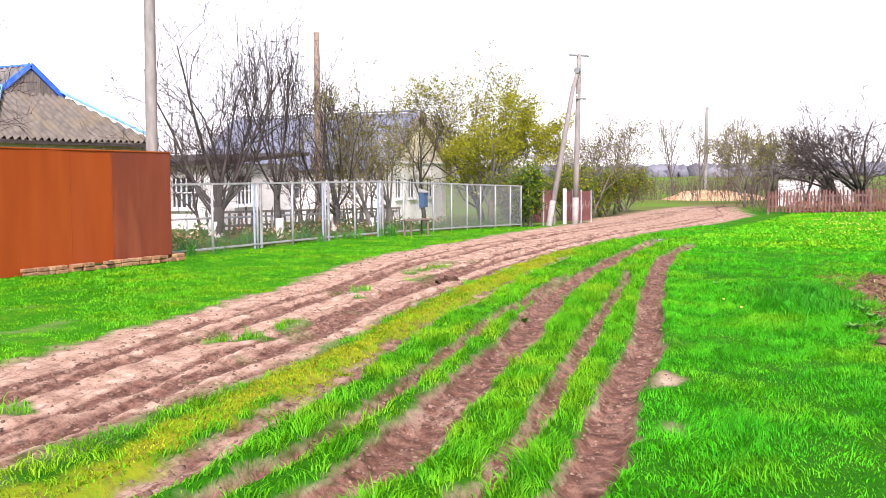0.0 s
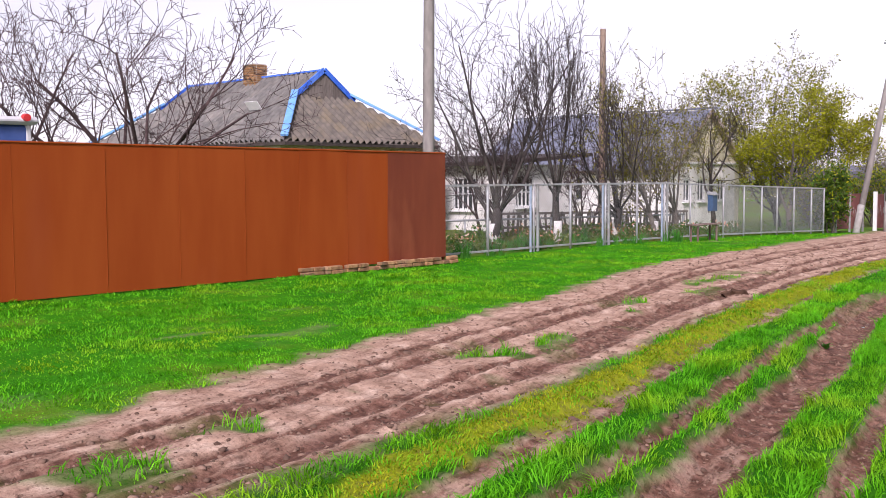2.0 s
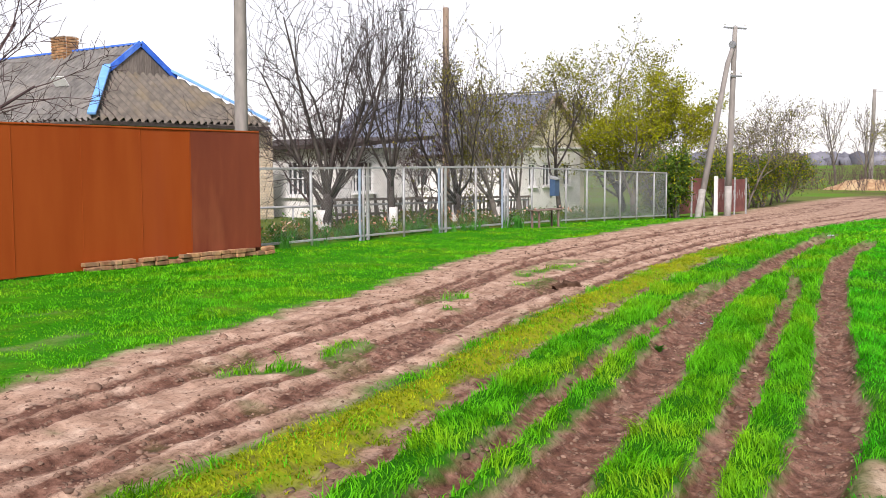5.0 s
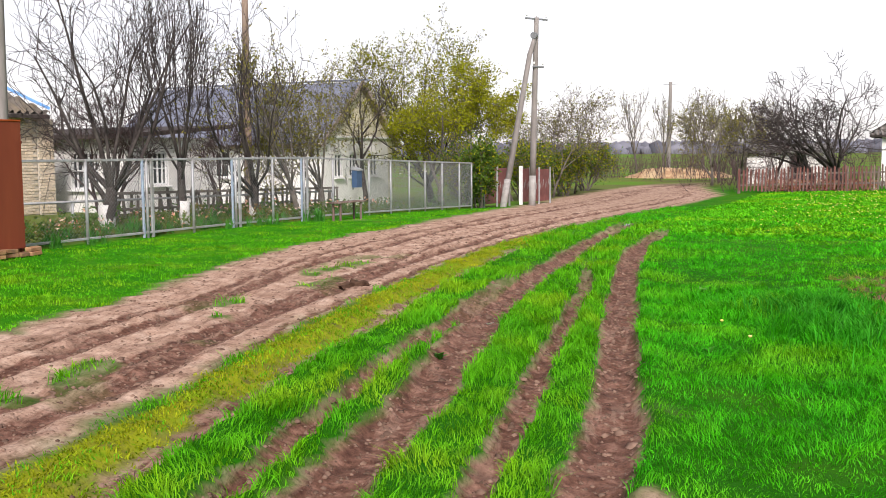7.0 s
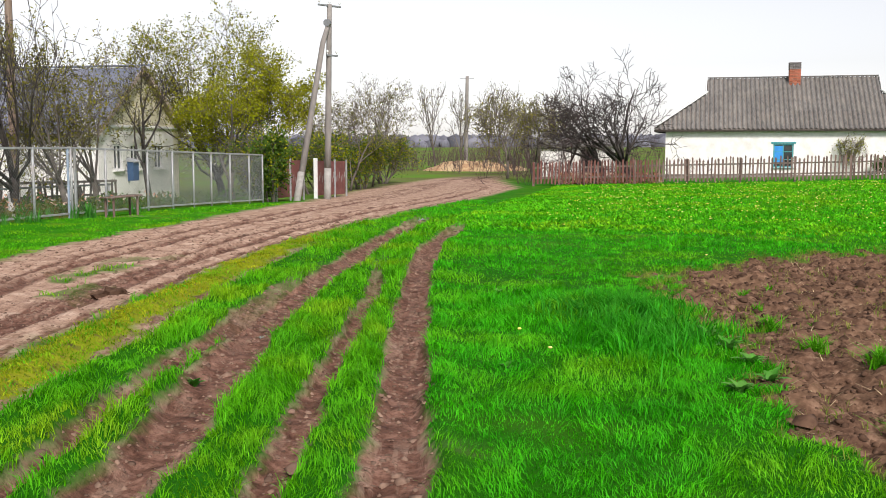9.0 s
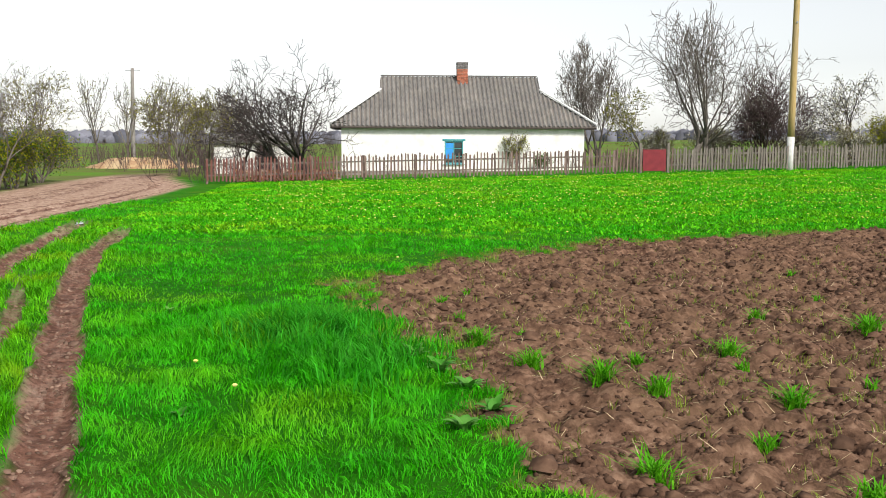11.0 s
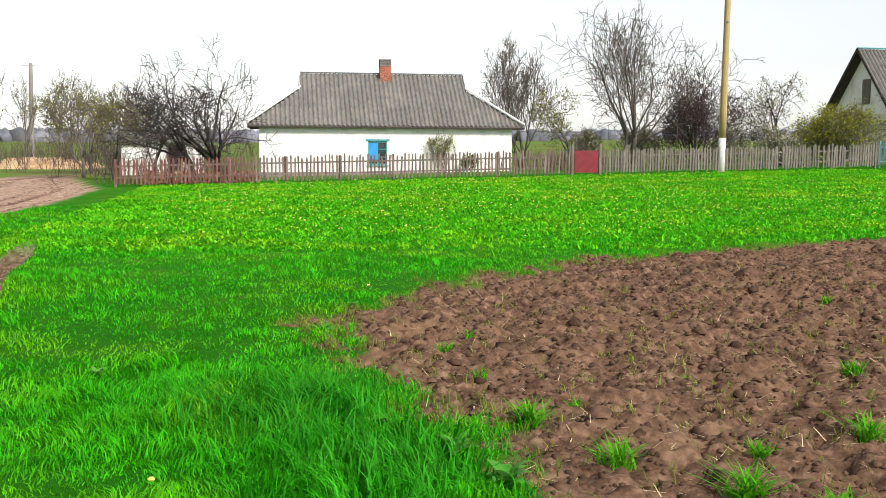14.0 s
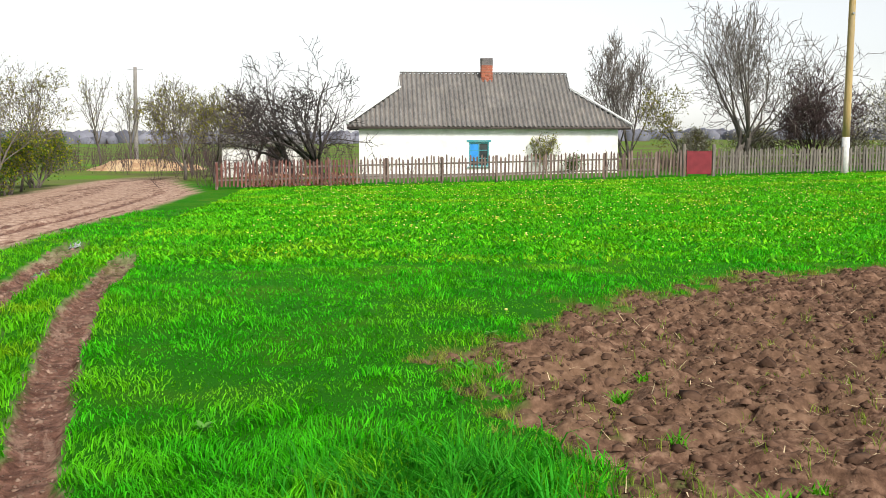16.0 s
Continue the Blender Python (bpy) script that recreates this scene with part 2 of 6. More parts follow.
def vnoise(x, y, scale, seed=0):
    """Smooth value noise, 0 to 1."""
    x, y = np.asarray(x) / scale + seed * 17.3, np.asarray(y) / scale - seed * 9.1
    xi, yi = np.floor(x), np.floor(y)
    u, w = x - xi, y - yi
    u, w = u * u * (3 - 2 * u), w * w * (3 - 2 * w)

    def h(a, b):
        s = np.sin(a * 127.1 + b * 311.7 + seed * 74.7) * 43758.5453
        return s - np.floor(s)
    return (h(xi, yi) * (1 - u) + h(xi + 1, yi) * u) * (1 - w) + (h(xi, yi + 1) * (1 - u) + h(xi + 1, yi + 1) * u) * w


def fbm(x, y, scale, seed=0, octaves=3):
    t, a, s = 0, 1.0, 0
    for o in range(octaves):
        t, s = t + a * vnoise(x, y, scale / 2 ** o, seed + o), s + a
        a *= 0.5
    return t / s


def sstep(a, b, x):
    t = np.clip((np.asarray(x, float) - a) / (b - a), 0, 1)
    return t * t * (3 - 2 * t)


# ---- ground ----
# lines on the plan, from the road's near end to the far one
ROAD_L = [(-6.6, -8), (-6.6, 2), (-7.0, 4), (-7.6, 6), (-8.45, 9), (-9.1, 11.7), (-10.2, 15), (-11.1, 18.5), (-11.8, 24), (-13.1, 31), (-15.2, 40), (-17.4, 50), (-18.2, 60), (-18.5, 70)]
ROAD_R = [(-4.4, -8), (-4.75, 4), (-5.3, 7.3), (-5.65, 9), (-6.35, 11.4), (-7.05, 14.9), (-7.7, 19), (-8.2, 23.4), (-8.5, 28), (-9.0, 38), (-9.9, 51), (-13, 62), (-15, 72)]
MOSS = [(-4.0, -8), (-4.28, 4.1), (-4.55, 5), (-5.1, 7.4), (-5.42, 8.7), (-5.75, 10), (-6.2, 11.8), (-6.75, 14.2), (-7.07, 15.8), (-7.65, 18.9), (-8.1, 24)]
DIRT1 = [(-3.6, -8), (-3.94, 4.2), (-4.5, 6.5), (-4.8, 7.4), (-5.13, 8.6), (-5.42, 9.5), (-5.75, 11), (-6.0, 12.2), (-6.35, 13.5), (-6.7, 15), (-6.92, 16.1), (-7.9, 22)]
GROOVE1 = [(-3.1, -8), (-3.52, 4.6), (-3.7, 5.7), (-4.02, 7), (-4.42, 8.5), (-4.85, 10.2), (-5.08, 11.2), (-5.32, 12.5), (-5.75, 14.4), (-6.5, 18)]
TRACK3 = [(-2.5, -8), (-2.98, 4.8), (-3.29, 6), (-3.54, 7), (-3.82, 8.1), (-4.1, 9.3), (-4.4, 10.3), (-4.77, 11.6), (-5.05, 12.6), (-5.27, 13.4), (-5.64, 15.1), (-5.98, 17.1), (-6.49, 20.1), (-6.92, 22.8), (-7.24, 24.9), (-7.87, 28.6)]
GROOVE2 = [(-1.6, -8), (-2.32, 4.9), (-2.75, 6.8), (-3.18, 8.4), (-3.5, 9.7), (-3.83, 11), (-4.05, 11.9), (-4.47, 13.6), (-4.67, 14.4), (-5.05, 15.8), (-5.6, 17.5), (-6, 19.5)]
TRACK4 = [(0.2, -8), (-1.87, 5.3), (-2.22, 6.6), (-2.43, 7.5), (-2.68, 8.7), (-2.89, 9.7), (-3.14, 10.5), (-3.64, 12.3), (-4.1, 14), (-4.4, 15.1), (-4.86, 17), (-5.26, 18.6), (-5.69, 20.9), (-5.99, 23.2), (-6.59, 26.9)]
PLOUGH = [(-0.5, 9.0), (-0.85, 10.6), (-0.9, 11.9), (-1.15, 13.2), (-1.5, 14.4), (-1.75, 15.8), (-2.0, 17.1), (-0.7, 19.3), (1.2, 21.2), (4.3, 22.9), (10.3, 25.0), (16, 26.5), (19, 9)]


def along(line, x, y):
    """Distance to a polyline and the side on which a point lies (positive: to its right, going up the list)."""
    best, side = np.full(np.shape(x), 1e9), np.zeros(np.shape(x))
    for (ax, ay), (bx, by) in zip(line, line[1:]):
        dx, dy = bx - ax, by - ay
        t = np.clip(((x - ax) * dx + (y - ay) * dy) / (dx * dx + dy * dy), 0, 1)
        d = np.hypot(x - ax - t * dx, y - ay - t * dy)
        s = np.sign((x - ax) * dy - (y - ay) * dx)
        side = np.where(d < best, s, side)
        best = np.minimum(d, best)
    return best, side


def inside(poly, x, y):
    r = np.zeros(np.shape(x), bool)
    for (ax, ay), (bx, by) in zip(poly, poly[1:] + poly[:1]):
        hit = ((ay > y) != (by > y)) & (x < (bx - ax) * (y - ay) / (by - ay + 1e-12) + ax)
        r ^= hit
    return r


def base_z(x, y):
    """The lie of the land, without ruts."""
    x, y = np.asarray(x, float), np.asarray(y, float)
    z = sstep(20, 50, y) * np.clip(0.024 * x - 0.16, -0.6, 0.6)
    r = np.hypot(x + 2, y - 8)
    z = z + sstep(140, 420, r) * 3.2 - sstep(90, 150, r) * 1.0 * (x < 400)
    return z


def lay(x, y):
    """Masks of the ground: bare dirt, moss, ploughed soil, wet ruts, and the height of its relief."""
    x, y = np.asarray(x, float), np.asarray(y, float)
    wob = (fbm(x, y, 0.9, 3) - 0.5) * 0.5
    fine = (fbm(x, y, 0.22, 5) - 0.5)
    dl, sl = along(ROAD_L, x, y)
    dr, sr = along(ROAD_R, x, y)
    left, right = dl * sl, dr * sr
    ends = 1 - sstep(66, 76, y)
    road = sstep(-0.25, 0.2, left + wob + fine * 0.4) * (1 - sstep(-0.3, 0.15, right + wob * 0.6 + fine * 0.3)) * ends
    dist = np.hypot(x + 2, y - 8)
    wet = np.zeros_like(x)
    z = np.zeros_like(x)
    # wheel ruts of the road itself, from its left edge
    width = np.maximum(left - right, 0.5)
    for f, w, dep in ((0.27, 0.08, 0.025), (0.39, 0.12, 0.05), (0.68, 0.08, 0.035), (0.79, 0.13, 0.055), (0.93, 0.05, 0.02)):
        u = left - f * width + (fbm(x, y, 3.0, 11 + int(f * 10)) - 0.5) * 0.35
        g = np.exp(-(u / w) ** 2) * road
        z -= dep * g
        z += dep * 0.3 * np.exp(-((np.abs(u) - 1.8 * w) / (0.6 * w)) ** 2) * road
        wet = np.maximum(wet, g * (0.65 + 0.8 * fbm(x, y, 1.3, 21)))
    z += road * (fbm(x, y, 0.35, 8) - 0.5) * 0.035 + road * (fbm(x, y, 0.13, 9, 2) - 0.5) * 0.04
    dirt = road.copy()
    near = 1 - sstep(24, 40, y)
    for line, w, dep, wt in ((DIRT1, 0.15, 0.045, 0.5), (GROOVE1, 0.105, 0.09, 0.8), (TRACK3, 0.205, 0.1, 0.8), (GROOVE2, 0.085, 0.08, 0.75), (TRACK4, 0.16, 0.09, 0.8)):
        d, s = along(line, x, y)
        fade = 1 - sstep(line[-1][1] - 6, line[-1][1], y)
        d = d + wob * 0.25 * (w / 0.25) + fine * 0.12
        g = (1 - sstep(w * 0.9, w * 1.12 + 0.012, d)) * fade
        dirt = np.maximum(dirt, g)
        z -= dep * (1 - sstep(w * 0.45, w * 1.3 + 0.03, d)) * fade
        z += 0.025 * np.exp(-((d - 1.6 * w) / (0.5 * w)) ** 2) * fade
        z += g * ((fbm(x, y, 0.13, 31, 2) - 0.5) * 0.04 + (vnoise(d * s * 8, y * 1.2, 0.6, 33) - 0.5) * 0.03)
        wet = np.maximum(wet, g * wt * (0.5 + 0.9 * fbm(x, y, 0.8, 41)))
    # bare dry patches beside the outer track and on the verge
    d4, s4 = along(TRACK4, x, y)
    bare = (1 - sstep(8.5, 10, y)) * sstep(0.5, 0.62, fbm(x, y, 0.7, 51)) * np.exp(-((d4 * s4 - 0.32) / 0.14) ** 2)
    dirt = np.maximum(dirt, bare * 0.85)
    verge = sstep(0.63, 0.75, fbm(x * 1.6, y * 0.6, 1.5, 61)) * np.exp(-((left + 1.7) / 0.6) ** 2) * 0.8
    dirt = np.maximum(dirt, verge * near)
    dm, _ = along(MOSS, x, y)
    moss = 0.9 * (1 - sstep(0.1, 0.3, dm + wob * 0.5 + fine * 0.3)) * (1 - sstep(19, 24, y))
    clumps = sstep(0.60, 0.68, fbm(x, y, 0.6, 71)) * road * np.exp(-((left - 0.56 * width) / 0.45) ** 2) * (1 - sstep(15, 20, y))
    dirt = dirt * (1 - 0.85 * moss) * (1 - 0.8 * clumps)
    pd, _ = along(PLOUGH + PLOUGH[:1], x, y)
    sd = np.where(inside(PLOUGH, x, y), pd, -pd) + wob * 1.3 + fine * 0.9
    plough = sstep(-0.12, 0.22, sd)
    lumps = fbm(x, y, 0.42, 81, 4)
    ridged = 1 - np.abs(2 * vnoise(x, y, 0.3, 85) - 1)
    crumb = 1 - np.abs(2 * fbm(x, y, 0.15, 87, 2) - 1)
    z += plough * ((lumps - 0.5) * 0.16 - (ridged ** 3 - 0.25) * 0.06 - (crumb ** 4 - 0.3) * 0.05 + (fbm(x, y, 0.12, 83, 2) - 0.5) * 0.1 - 0.02)
    z += (1 - dirt) * (1 - plough) * (fbm(x, y, 1.1, 91) - 0.5) * 0.07
    z *= 1 - sstep(45, 90, dist)
    return dirt, moss, plough, np.clip(wet, 0, 1), z, clumps, left


def ground_z(x, y):
    return float(base_z(x, y) + lay(np.array([x]), np.array([y]))[4][0])


def spaced(a, b, step, far, grow):
    inner = list(np.arange(a, b, step))
    lo, hi, s = [a], [inner[-1]], step
    while hi[-1] < far:
        s *= grow
        hi.append(hi[-1] + s)
    s = step
    while lo[-1] > -far:
        s *= grow
        lo.append(lo[-1] - s)
    return np.array(lo[:0:-1] + inner + hi[1:])


gx, gy = spaced(-11.4, 4.6, 0.042, 2500, 1.09), spaced(4.2, 24.0, 0.042, 2500, 1.07)
GX, GY = np.meshgrid(gx, gy)
g_dirt, g_moss, g_plough, g_wet, g_rel, g_cl, g_lane = lay(GX.ravel(), GY.ravel())
g_z = base_z(GX.ravel(), GY.ravel()) + g_rel
nx, ny = len(gx), len(gy)
qi = (np.arange(ny - 1)[:, None] * nx + np.arange(nx - 1)[None, :]).ravel()
g_me = None


def ground_material():
    m = bpy.data.materials.new("ground")
    m.use_nodes = True
    nt = m.node_tree
    b = nt.nodes["Principled BSDF"]
    geo = nt.nodes.new("ShaderNodeNewGeometry")

    def noise_ramp(scale, stops, detail=7.0, rough=0.6):
        n = nt.nodes.new("ShaderNodeTexNoise")
        n.inputs["Scale"].default_value, n.inputs["Detail"].default_value, n.inputs["Roughness"].default_value = scale, detail, rough
        nt.links.new(geo.outputs["Position"], n.inputs["Vector"])
        r = nt.nodes.new("ShaderNodeValToRGB")
        e = r.color_ramp.elements
        while len(e) < len(stops):
            e.new(0.5)
        for k, (p, c) in zip(e, stops):
            k.position, k.color = p, (*c, 1)
        nt.links.new(n.outputs["Fac"], r.inputs["Fac"])
        return r.outputs["Color"], n.outputs["Fac"]

    def attr(name):
        a = nt.nodes.new("ShaderNodeAttribute")
        a.attribute_name = name
        return a.outputs["Fac"]

    def mix(f, a, c):
        x = nt.nodes.new("ShaderNodeMix")
        x.data_type = "RGBA"
        for s, v in (("Factor", f), ("A", a), ("B", c)):
            if isinstance(v, (float, tuple)):
                x.inputs[s].default_value = v
            else:
                nt.links.new(v, x.inputs[s])
        return x.outputs["Result"]

    def noise_on(vec, scale, detail=6.0, rough=0.65):
        n = nt.nodes.new("ShaderNodeTexNoise")
        n.inputs["Scale"].default_value, n.inputs["Detail"].default_value, n.inputs["Roughness"].default_value = scale, detail, rough
        nt.links.new(vec, n.inputs["Vector"])
        return n.outputs["Fac"]

    def math_(op, a, c):
        x = nt.nodes.new("ShaderNodeMath")
        x.operation = op
        for k, v in enumerate((a, c)):
            if isinstance(v, float):
                x.inputs[k].default_value = v
            else:
                nt.links.new(v, x.inputs[k])
        return x.outputs[0]

    def ramp(fac, lo, hi):
        x = nt.nodes.new("ShaderNodeMapRange")
        x.inputs["From Min"].default_value, x.inputs["From Max"].default_value = lo, hi
        nt.links.new(fac, x.inputs["Value"])
        return x.outputs[0]

    # streaks left by wheels: fine across the lane, long along it
    sep = nt.nodes.new("ShaderNodeSeparateXYZ")
    nt.links.new(geo.outputs["Position"], sep.inputs[0])
    comb = nt.nodes.new("ShaderNodeCombineXYZ")
    nt.links.new(attr("lane"), comb.inputs[0])
    nt.links.new(math_("MULTIPLY", sep.outputs[1], 0.14), comb.inputs[1])
    streak = noise_on(comb.outputs[0], 9.0, 6.0, 0.65)

    grass, gf = noise_ramp(0.55, ((0.3, (0.02, 0.2, 0.001)), (0.5, (0.042, 0.29, 0.002)), (0.72, (0.12, 0.33, 0.004))))
    fine, ff = noise_ramp(30.0, ((0.3, (0.25, 0.25, 0.25)), (0.7, (1, 1, 1))))
    g2 = nt.nodes.new("ShaderNodeMix")
    g2.data_type, g2.blend_type = "RGBA", "MULTIPLY"
    g2.inputs["Factor"].default_value = 0.7
    nt.links.new(grass, g2.inputs["A"])
    nt.links.new(fine, g2.inputs["B"])
    thatch, tf_ = noise_ramp(1.1, ((0.52, (0.0, 0.0, 0.0)), (0.72, (0.5, 0.5, 0.5))))
    green = mix(thatch, g2.outputs["Result"], (0.2, 0.2, 0.03, 1.0))
    dry, df = noise_ramp(3.5, ((0.25, (0.22, 0.13, 0.09)), (0.5, (0.41, 0.275, 0.205)), (0.75, (0.6, 0.455, 0.36))))
    mud, mf = noise_ramp(9.0, ((0.3, (0.06, 0.028, 0.02)), (0.5, (0.15, 0.076, 0.054)), (0.72, (0.31, 0.175, 0.13))))
    soil, sf = noise_ramp(13.0, ((0.3, (0.035, 0.018, 0.012)), (0.5, (0.125, 0.07, 0.046)), (0.72, (0.29, 0.18, 0.122))))
    soil_l, sl_ = noise_ramp(0.8, ((0.4, (0.0, 0.0, 0.0)), (0.65, (0.6, 0.6, 0.6))))
    soil = mix(soil_l, soil, (0.19, 0.115, 0.07, 1.0))
    moss, mof = noise_ramp(7.0, ((0.3, (0.1, 0.085, 0.03)), (0.5, (0.25, 0.27, 0.012)), (0.75, (0.15, 0.27, 0.006))))
    damp = math_("MULTIPLY", math_("ADD", attr("wet"), math_("MULTIPLY", ramp(streak, 0.44, 0.6), 0.5)), 1.0)
    damp = ramp(damp, 0.25, 0.85)
    dirt = mix(damp, dry, mud)
    speck, spf = noise_ramp(38.0, ((0.36, (0.3, 0.26, 0.25)), (0.47, (1, 1, 1)), (0.68, (1.2, 1.2, 1.2))))
    d2 = nt.nodes.new("ShaderNodeMix")
    d2.data_type, d2.blend_type = "RGBA", "MULTIPLY"
    d2.inputs["Factor"].default_value = 0.5
    nt.links.new(dirt, d2.inputs["A"])
    nt.links.new(speck, d2.inputs["B"])
    # shade between the blades, painted as dark green on the ground below them
    green = mix(math_("MULTIPLY", attr("sward_shade"), 0.85), green, (0.012, 0.1, 0.002, 1.0))
    field, fdf = noise_ramp(0.09, ((0.35, (0.13, 0.1, 0.06)), (0.5, (0.14, 0.17, 0.04)), (0.65, (0.1, 0.24, 0.02))))
    green = mix(attr("field"), green, field)
    col = mix(attr("dirt"), green, d2.outputs["Result"])
    col = mix(attr("moss"), col, moss)
    col = mix(attr("plough"), col, soil)
    nt.links.new(col, b.inputs["Base Color"])
    rg = nt.nodes.new("ShaderNodeMapRange")
    rg.inputs["To Min"].default_value, rg.inputs["To Max"].default_value = 0.95, 0.6
    nt.links.new(attr("wet"), rg.inputs["Value"])
    nt.links.new(rg.outputs[0], b.inputs["Roughness"])
    b.inputs["Specular IOR Level"].default_value = 0.06
    hgt = math_("ADD", math_("MULTIPLY", ff, 0.5), math_("MULTIPLY", streak, 0.7))
    lump = noise_on(geo.outputs["Position"], 12.0, 5.0)
    hgt = math_("ADD", hgt, math_("MULTIPLY", lump, 0.8))
    bp = nt.nodes.new("ShaderNodeBump")
    bp.inputs["Strength"].default_value, bp.inputs["Distance"].default_value = 0.9, 0.022
    nt.links.new(hgt, bp.inputs["Height"])
    nt.links.new(bp.outputs[0], b.inputs["Normal"])
    return m


M_GROUND = ground_material()
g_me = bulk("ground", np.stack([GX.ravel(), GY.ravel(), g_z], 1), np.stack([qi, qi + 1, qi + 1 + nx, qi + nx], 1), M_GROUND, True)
# painted blade shade: strongest near the camera, weaker left of the road
for a_name, values in (("dirt", g_dirt), ("moss", g_moss), ("plough", g_plough), ("wet", g_wet), ("lane", g_lane), ("field", np.maximum(sstep(56, 64, GY.ravel()), sstep(14.9, 15.4, -GX.ravel())) * 0.85), ("sward_shade", (1 - 0.4 * sstep(8, 15, np.hypot(GX.ravel() + 2.5, GY.ravel() - 8.5))) * (1 - 0.65 * (g_lane < 0)))):
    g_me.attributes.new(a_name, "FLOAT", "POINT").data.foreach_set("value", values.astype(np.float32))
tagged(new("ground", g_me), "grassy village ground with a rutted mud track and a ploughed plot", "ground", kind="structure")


# ---- grass ----
def blades(name, x, y, h, w, material, lean=0.5, seed=1, z=None):
    """Many bent grass blades in one mesh: two quads and a tip would be 5 points; here a quad and a triangle."""
    r = np.random.default_rng(seed)
    n = len(x)
    z = (base_z(x, y) + lay(x, y)[4] if z is None else z) - 0.01
    a = r.uniform(0, 6.283, n)
    ln = h * lean * r.uniform(0.2, 1.2, n)
    b = 12.566 * vnoise(x, y, 0.3, seed) + r.normal(0, 0.8, n)
    px, py = np.cos(a) * w / 2, np.sin(a) * w / 2
    lx, ly = np.cos(b) * ln, np.sin(b) * ln
    v = np.empty((n, 5, 3), np.float32)
    v[:, 0] = np.stack([x - px, y - py, z], 1)
    v[:, 1] = np.stack([x + px, y + py, z], 1)
    v[:, 2] = np.stack([x + px * 0.8 + lx * 0.3, y + py * 0.8 + ly * 0.3, z + h * 0.6], 1)
    v[:, 3] = np.stack([x - px * 0.8 + lx * 0.3, y - py * 0.8 + ly * 0.3, z + h * 0.6], 1)
    v[:, 4] = np.stack([x + lx, y + ly, z + h * (1 - 0.25 * lean * r.uniform(0, 1, n))], 1)
    k = np.arange(n)[:, None] * 5
    tris = np.concatenate([k + np.array([[0, 1, 2]]), k + np.array([[0, 2, 3]]), k + np.array([[3, 2, 4]])], 0)
    return new(name, bulk(name, v.reshape(-1, 3), tris, material))


M_GRASS = mat("fresh_grass_blades", (0.02, 0.3, 0.002), (0.06, 0.48, 0.003), 2.2, 0.6, 0.0, c3=(0.17, 0.44, 0.005), scale3=0.7, amount3=0.7, spread=0.42, spec=0.15, translucent=0.28)
M_GRASS_LANE = mat("yellowish_grass_blades", (0.045, 0.29, 0.002), (0.12, 0.46, 0.003), 2.2, 0.6, 0.0, c3=(0.25, 0.42, 0.006), scale3=0.9, amount3=0.75, spread=0.38, spec=0.15, translucent=0.28)
M_GRASS_PALE = mat("pale_grass_blades", (0.12, 0.22, 0.02), (0.26, 0.3, 0.05), 0.9, 0.6, 0.0, spread=0.35, spec=0.1, translucent=0.35)


def scatter(n, cx, cy, r0, rmax, r):
    """Points round a centre, thinning out with distance."""
    u = r.uniform(0, 1, n)
    d = r0 * (np.sqrt((1 + (rmax / r0) ** 2) ** u - 1))
    a = r.uniform(0, 6.283, n)
    return cx + d * np.cos(a), cy + d * np.sin(a), d


M_CLOVER = mat("clover_leaves", (0.06, 0.38, 0.003), (0.13, 0.52, 0.005), 0.8, 0.65, 0.0, c3=(0.29, 0.5, 0.01), scale3=0.4, amount3=0.75, spread=0.5, spec=0.15, translucent=0.3)
rg_ = np.random.default_rng(3)
sx, sy, sd_ = scatter(1150000, -2.5, 9.5, 5.0, 28.0, rg_)
keep = (sy > 3.4) & (sx > -14.6) & (sx < 13)
sx, sy, sd_ = sx[keep], sy[keep], sd_[keep]
m_dirt, m_moss, m_plough, m_wet, m_z, m_cl, m_ln = lay(sx, sy)
cover = (1 - sstep(0.12, 0.5, m_dirt)) * (1 - sstep(0.25, 0.6, m_plough)) * (1 - 0.8 * m_moss)
patch = 0.5 * fbm(sx, sy, 1.6, 101) + 0.5 * fbm(sx, sy, 0.45, 103)
patch = np.clip((patch - 0.5) * 1.7 + 0.5, 0, 1)
keep = rg_.uniform(0, 1, len(sx)) < cover * (0.4 + 0.9 * patch)
sx, sy, sd_, m_moss, patch, m_z = sx[keep], sy[keep], sd_[keep], m_moss[keep], patch[keep], m_z[keep]
tallness = np.exp(-(((sx + 2.25) / 0.75) ** 2 + ((sy - 14.0) / 0.9) ** 2)) + 0.6 * np.exp(-(((sx + 1.9) / 0.5) ** 2 + ((sy - 12.3) / 0.8) ** 2))
lft, lsd = along(ROAD_L, sx, sy)
between = sstep(0, 0.3, -along(TRACK4, sx, sy)[0] * along(TRACK4, sx, sy)[1]) * (1 - sstep(24, 30, sy))
verge_side = lft * lsd < 0
bh = np.where(verge_side, 0.038, 0.05 + 0.022 * between) * (0.5 + 1.0 * patch) * rg_.uniform(0.5, 1.4, len(sx)) + 0.16 * tallness * rg_.uniform(0.4, 1, len(sx))
hum = fbm(sx, sy, 0.35, 131, 2)
bh *= (1 - 0.6 * m_moss) * (0.35 + 1.3 * hum) * (0.7 + 0.6 * vnoise(sx, sy, 0.12, 137))
bw = 0.0042 + 0.0008 * sd_
lanes = (between > 0.5) | verge_side
for sel, material, what in ((~lanes, M_GRASS, "lush short green spring grass over the field"), (lanes, M_GRASS_LANE, "yellowish green grass between the ruts and on the verge")):
    tagged(blades("grass", sx[sel], sy[sel], bh[sel], bw[sel], material, 1.15, 5, (base_z(sx, sy) + m_z)[sel]), what, "grass", kind="stuff")

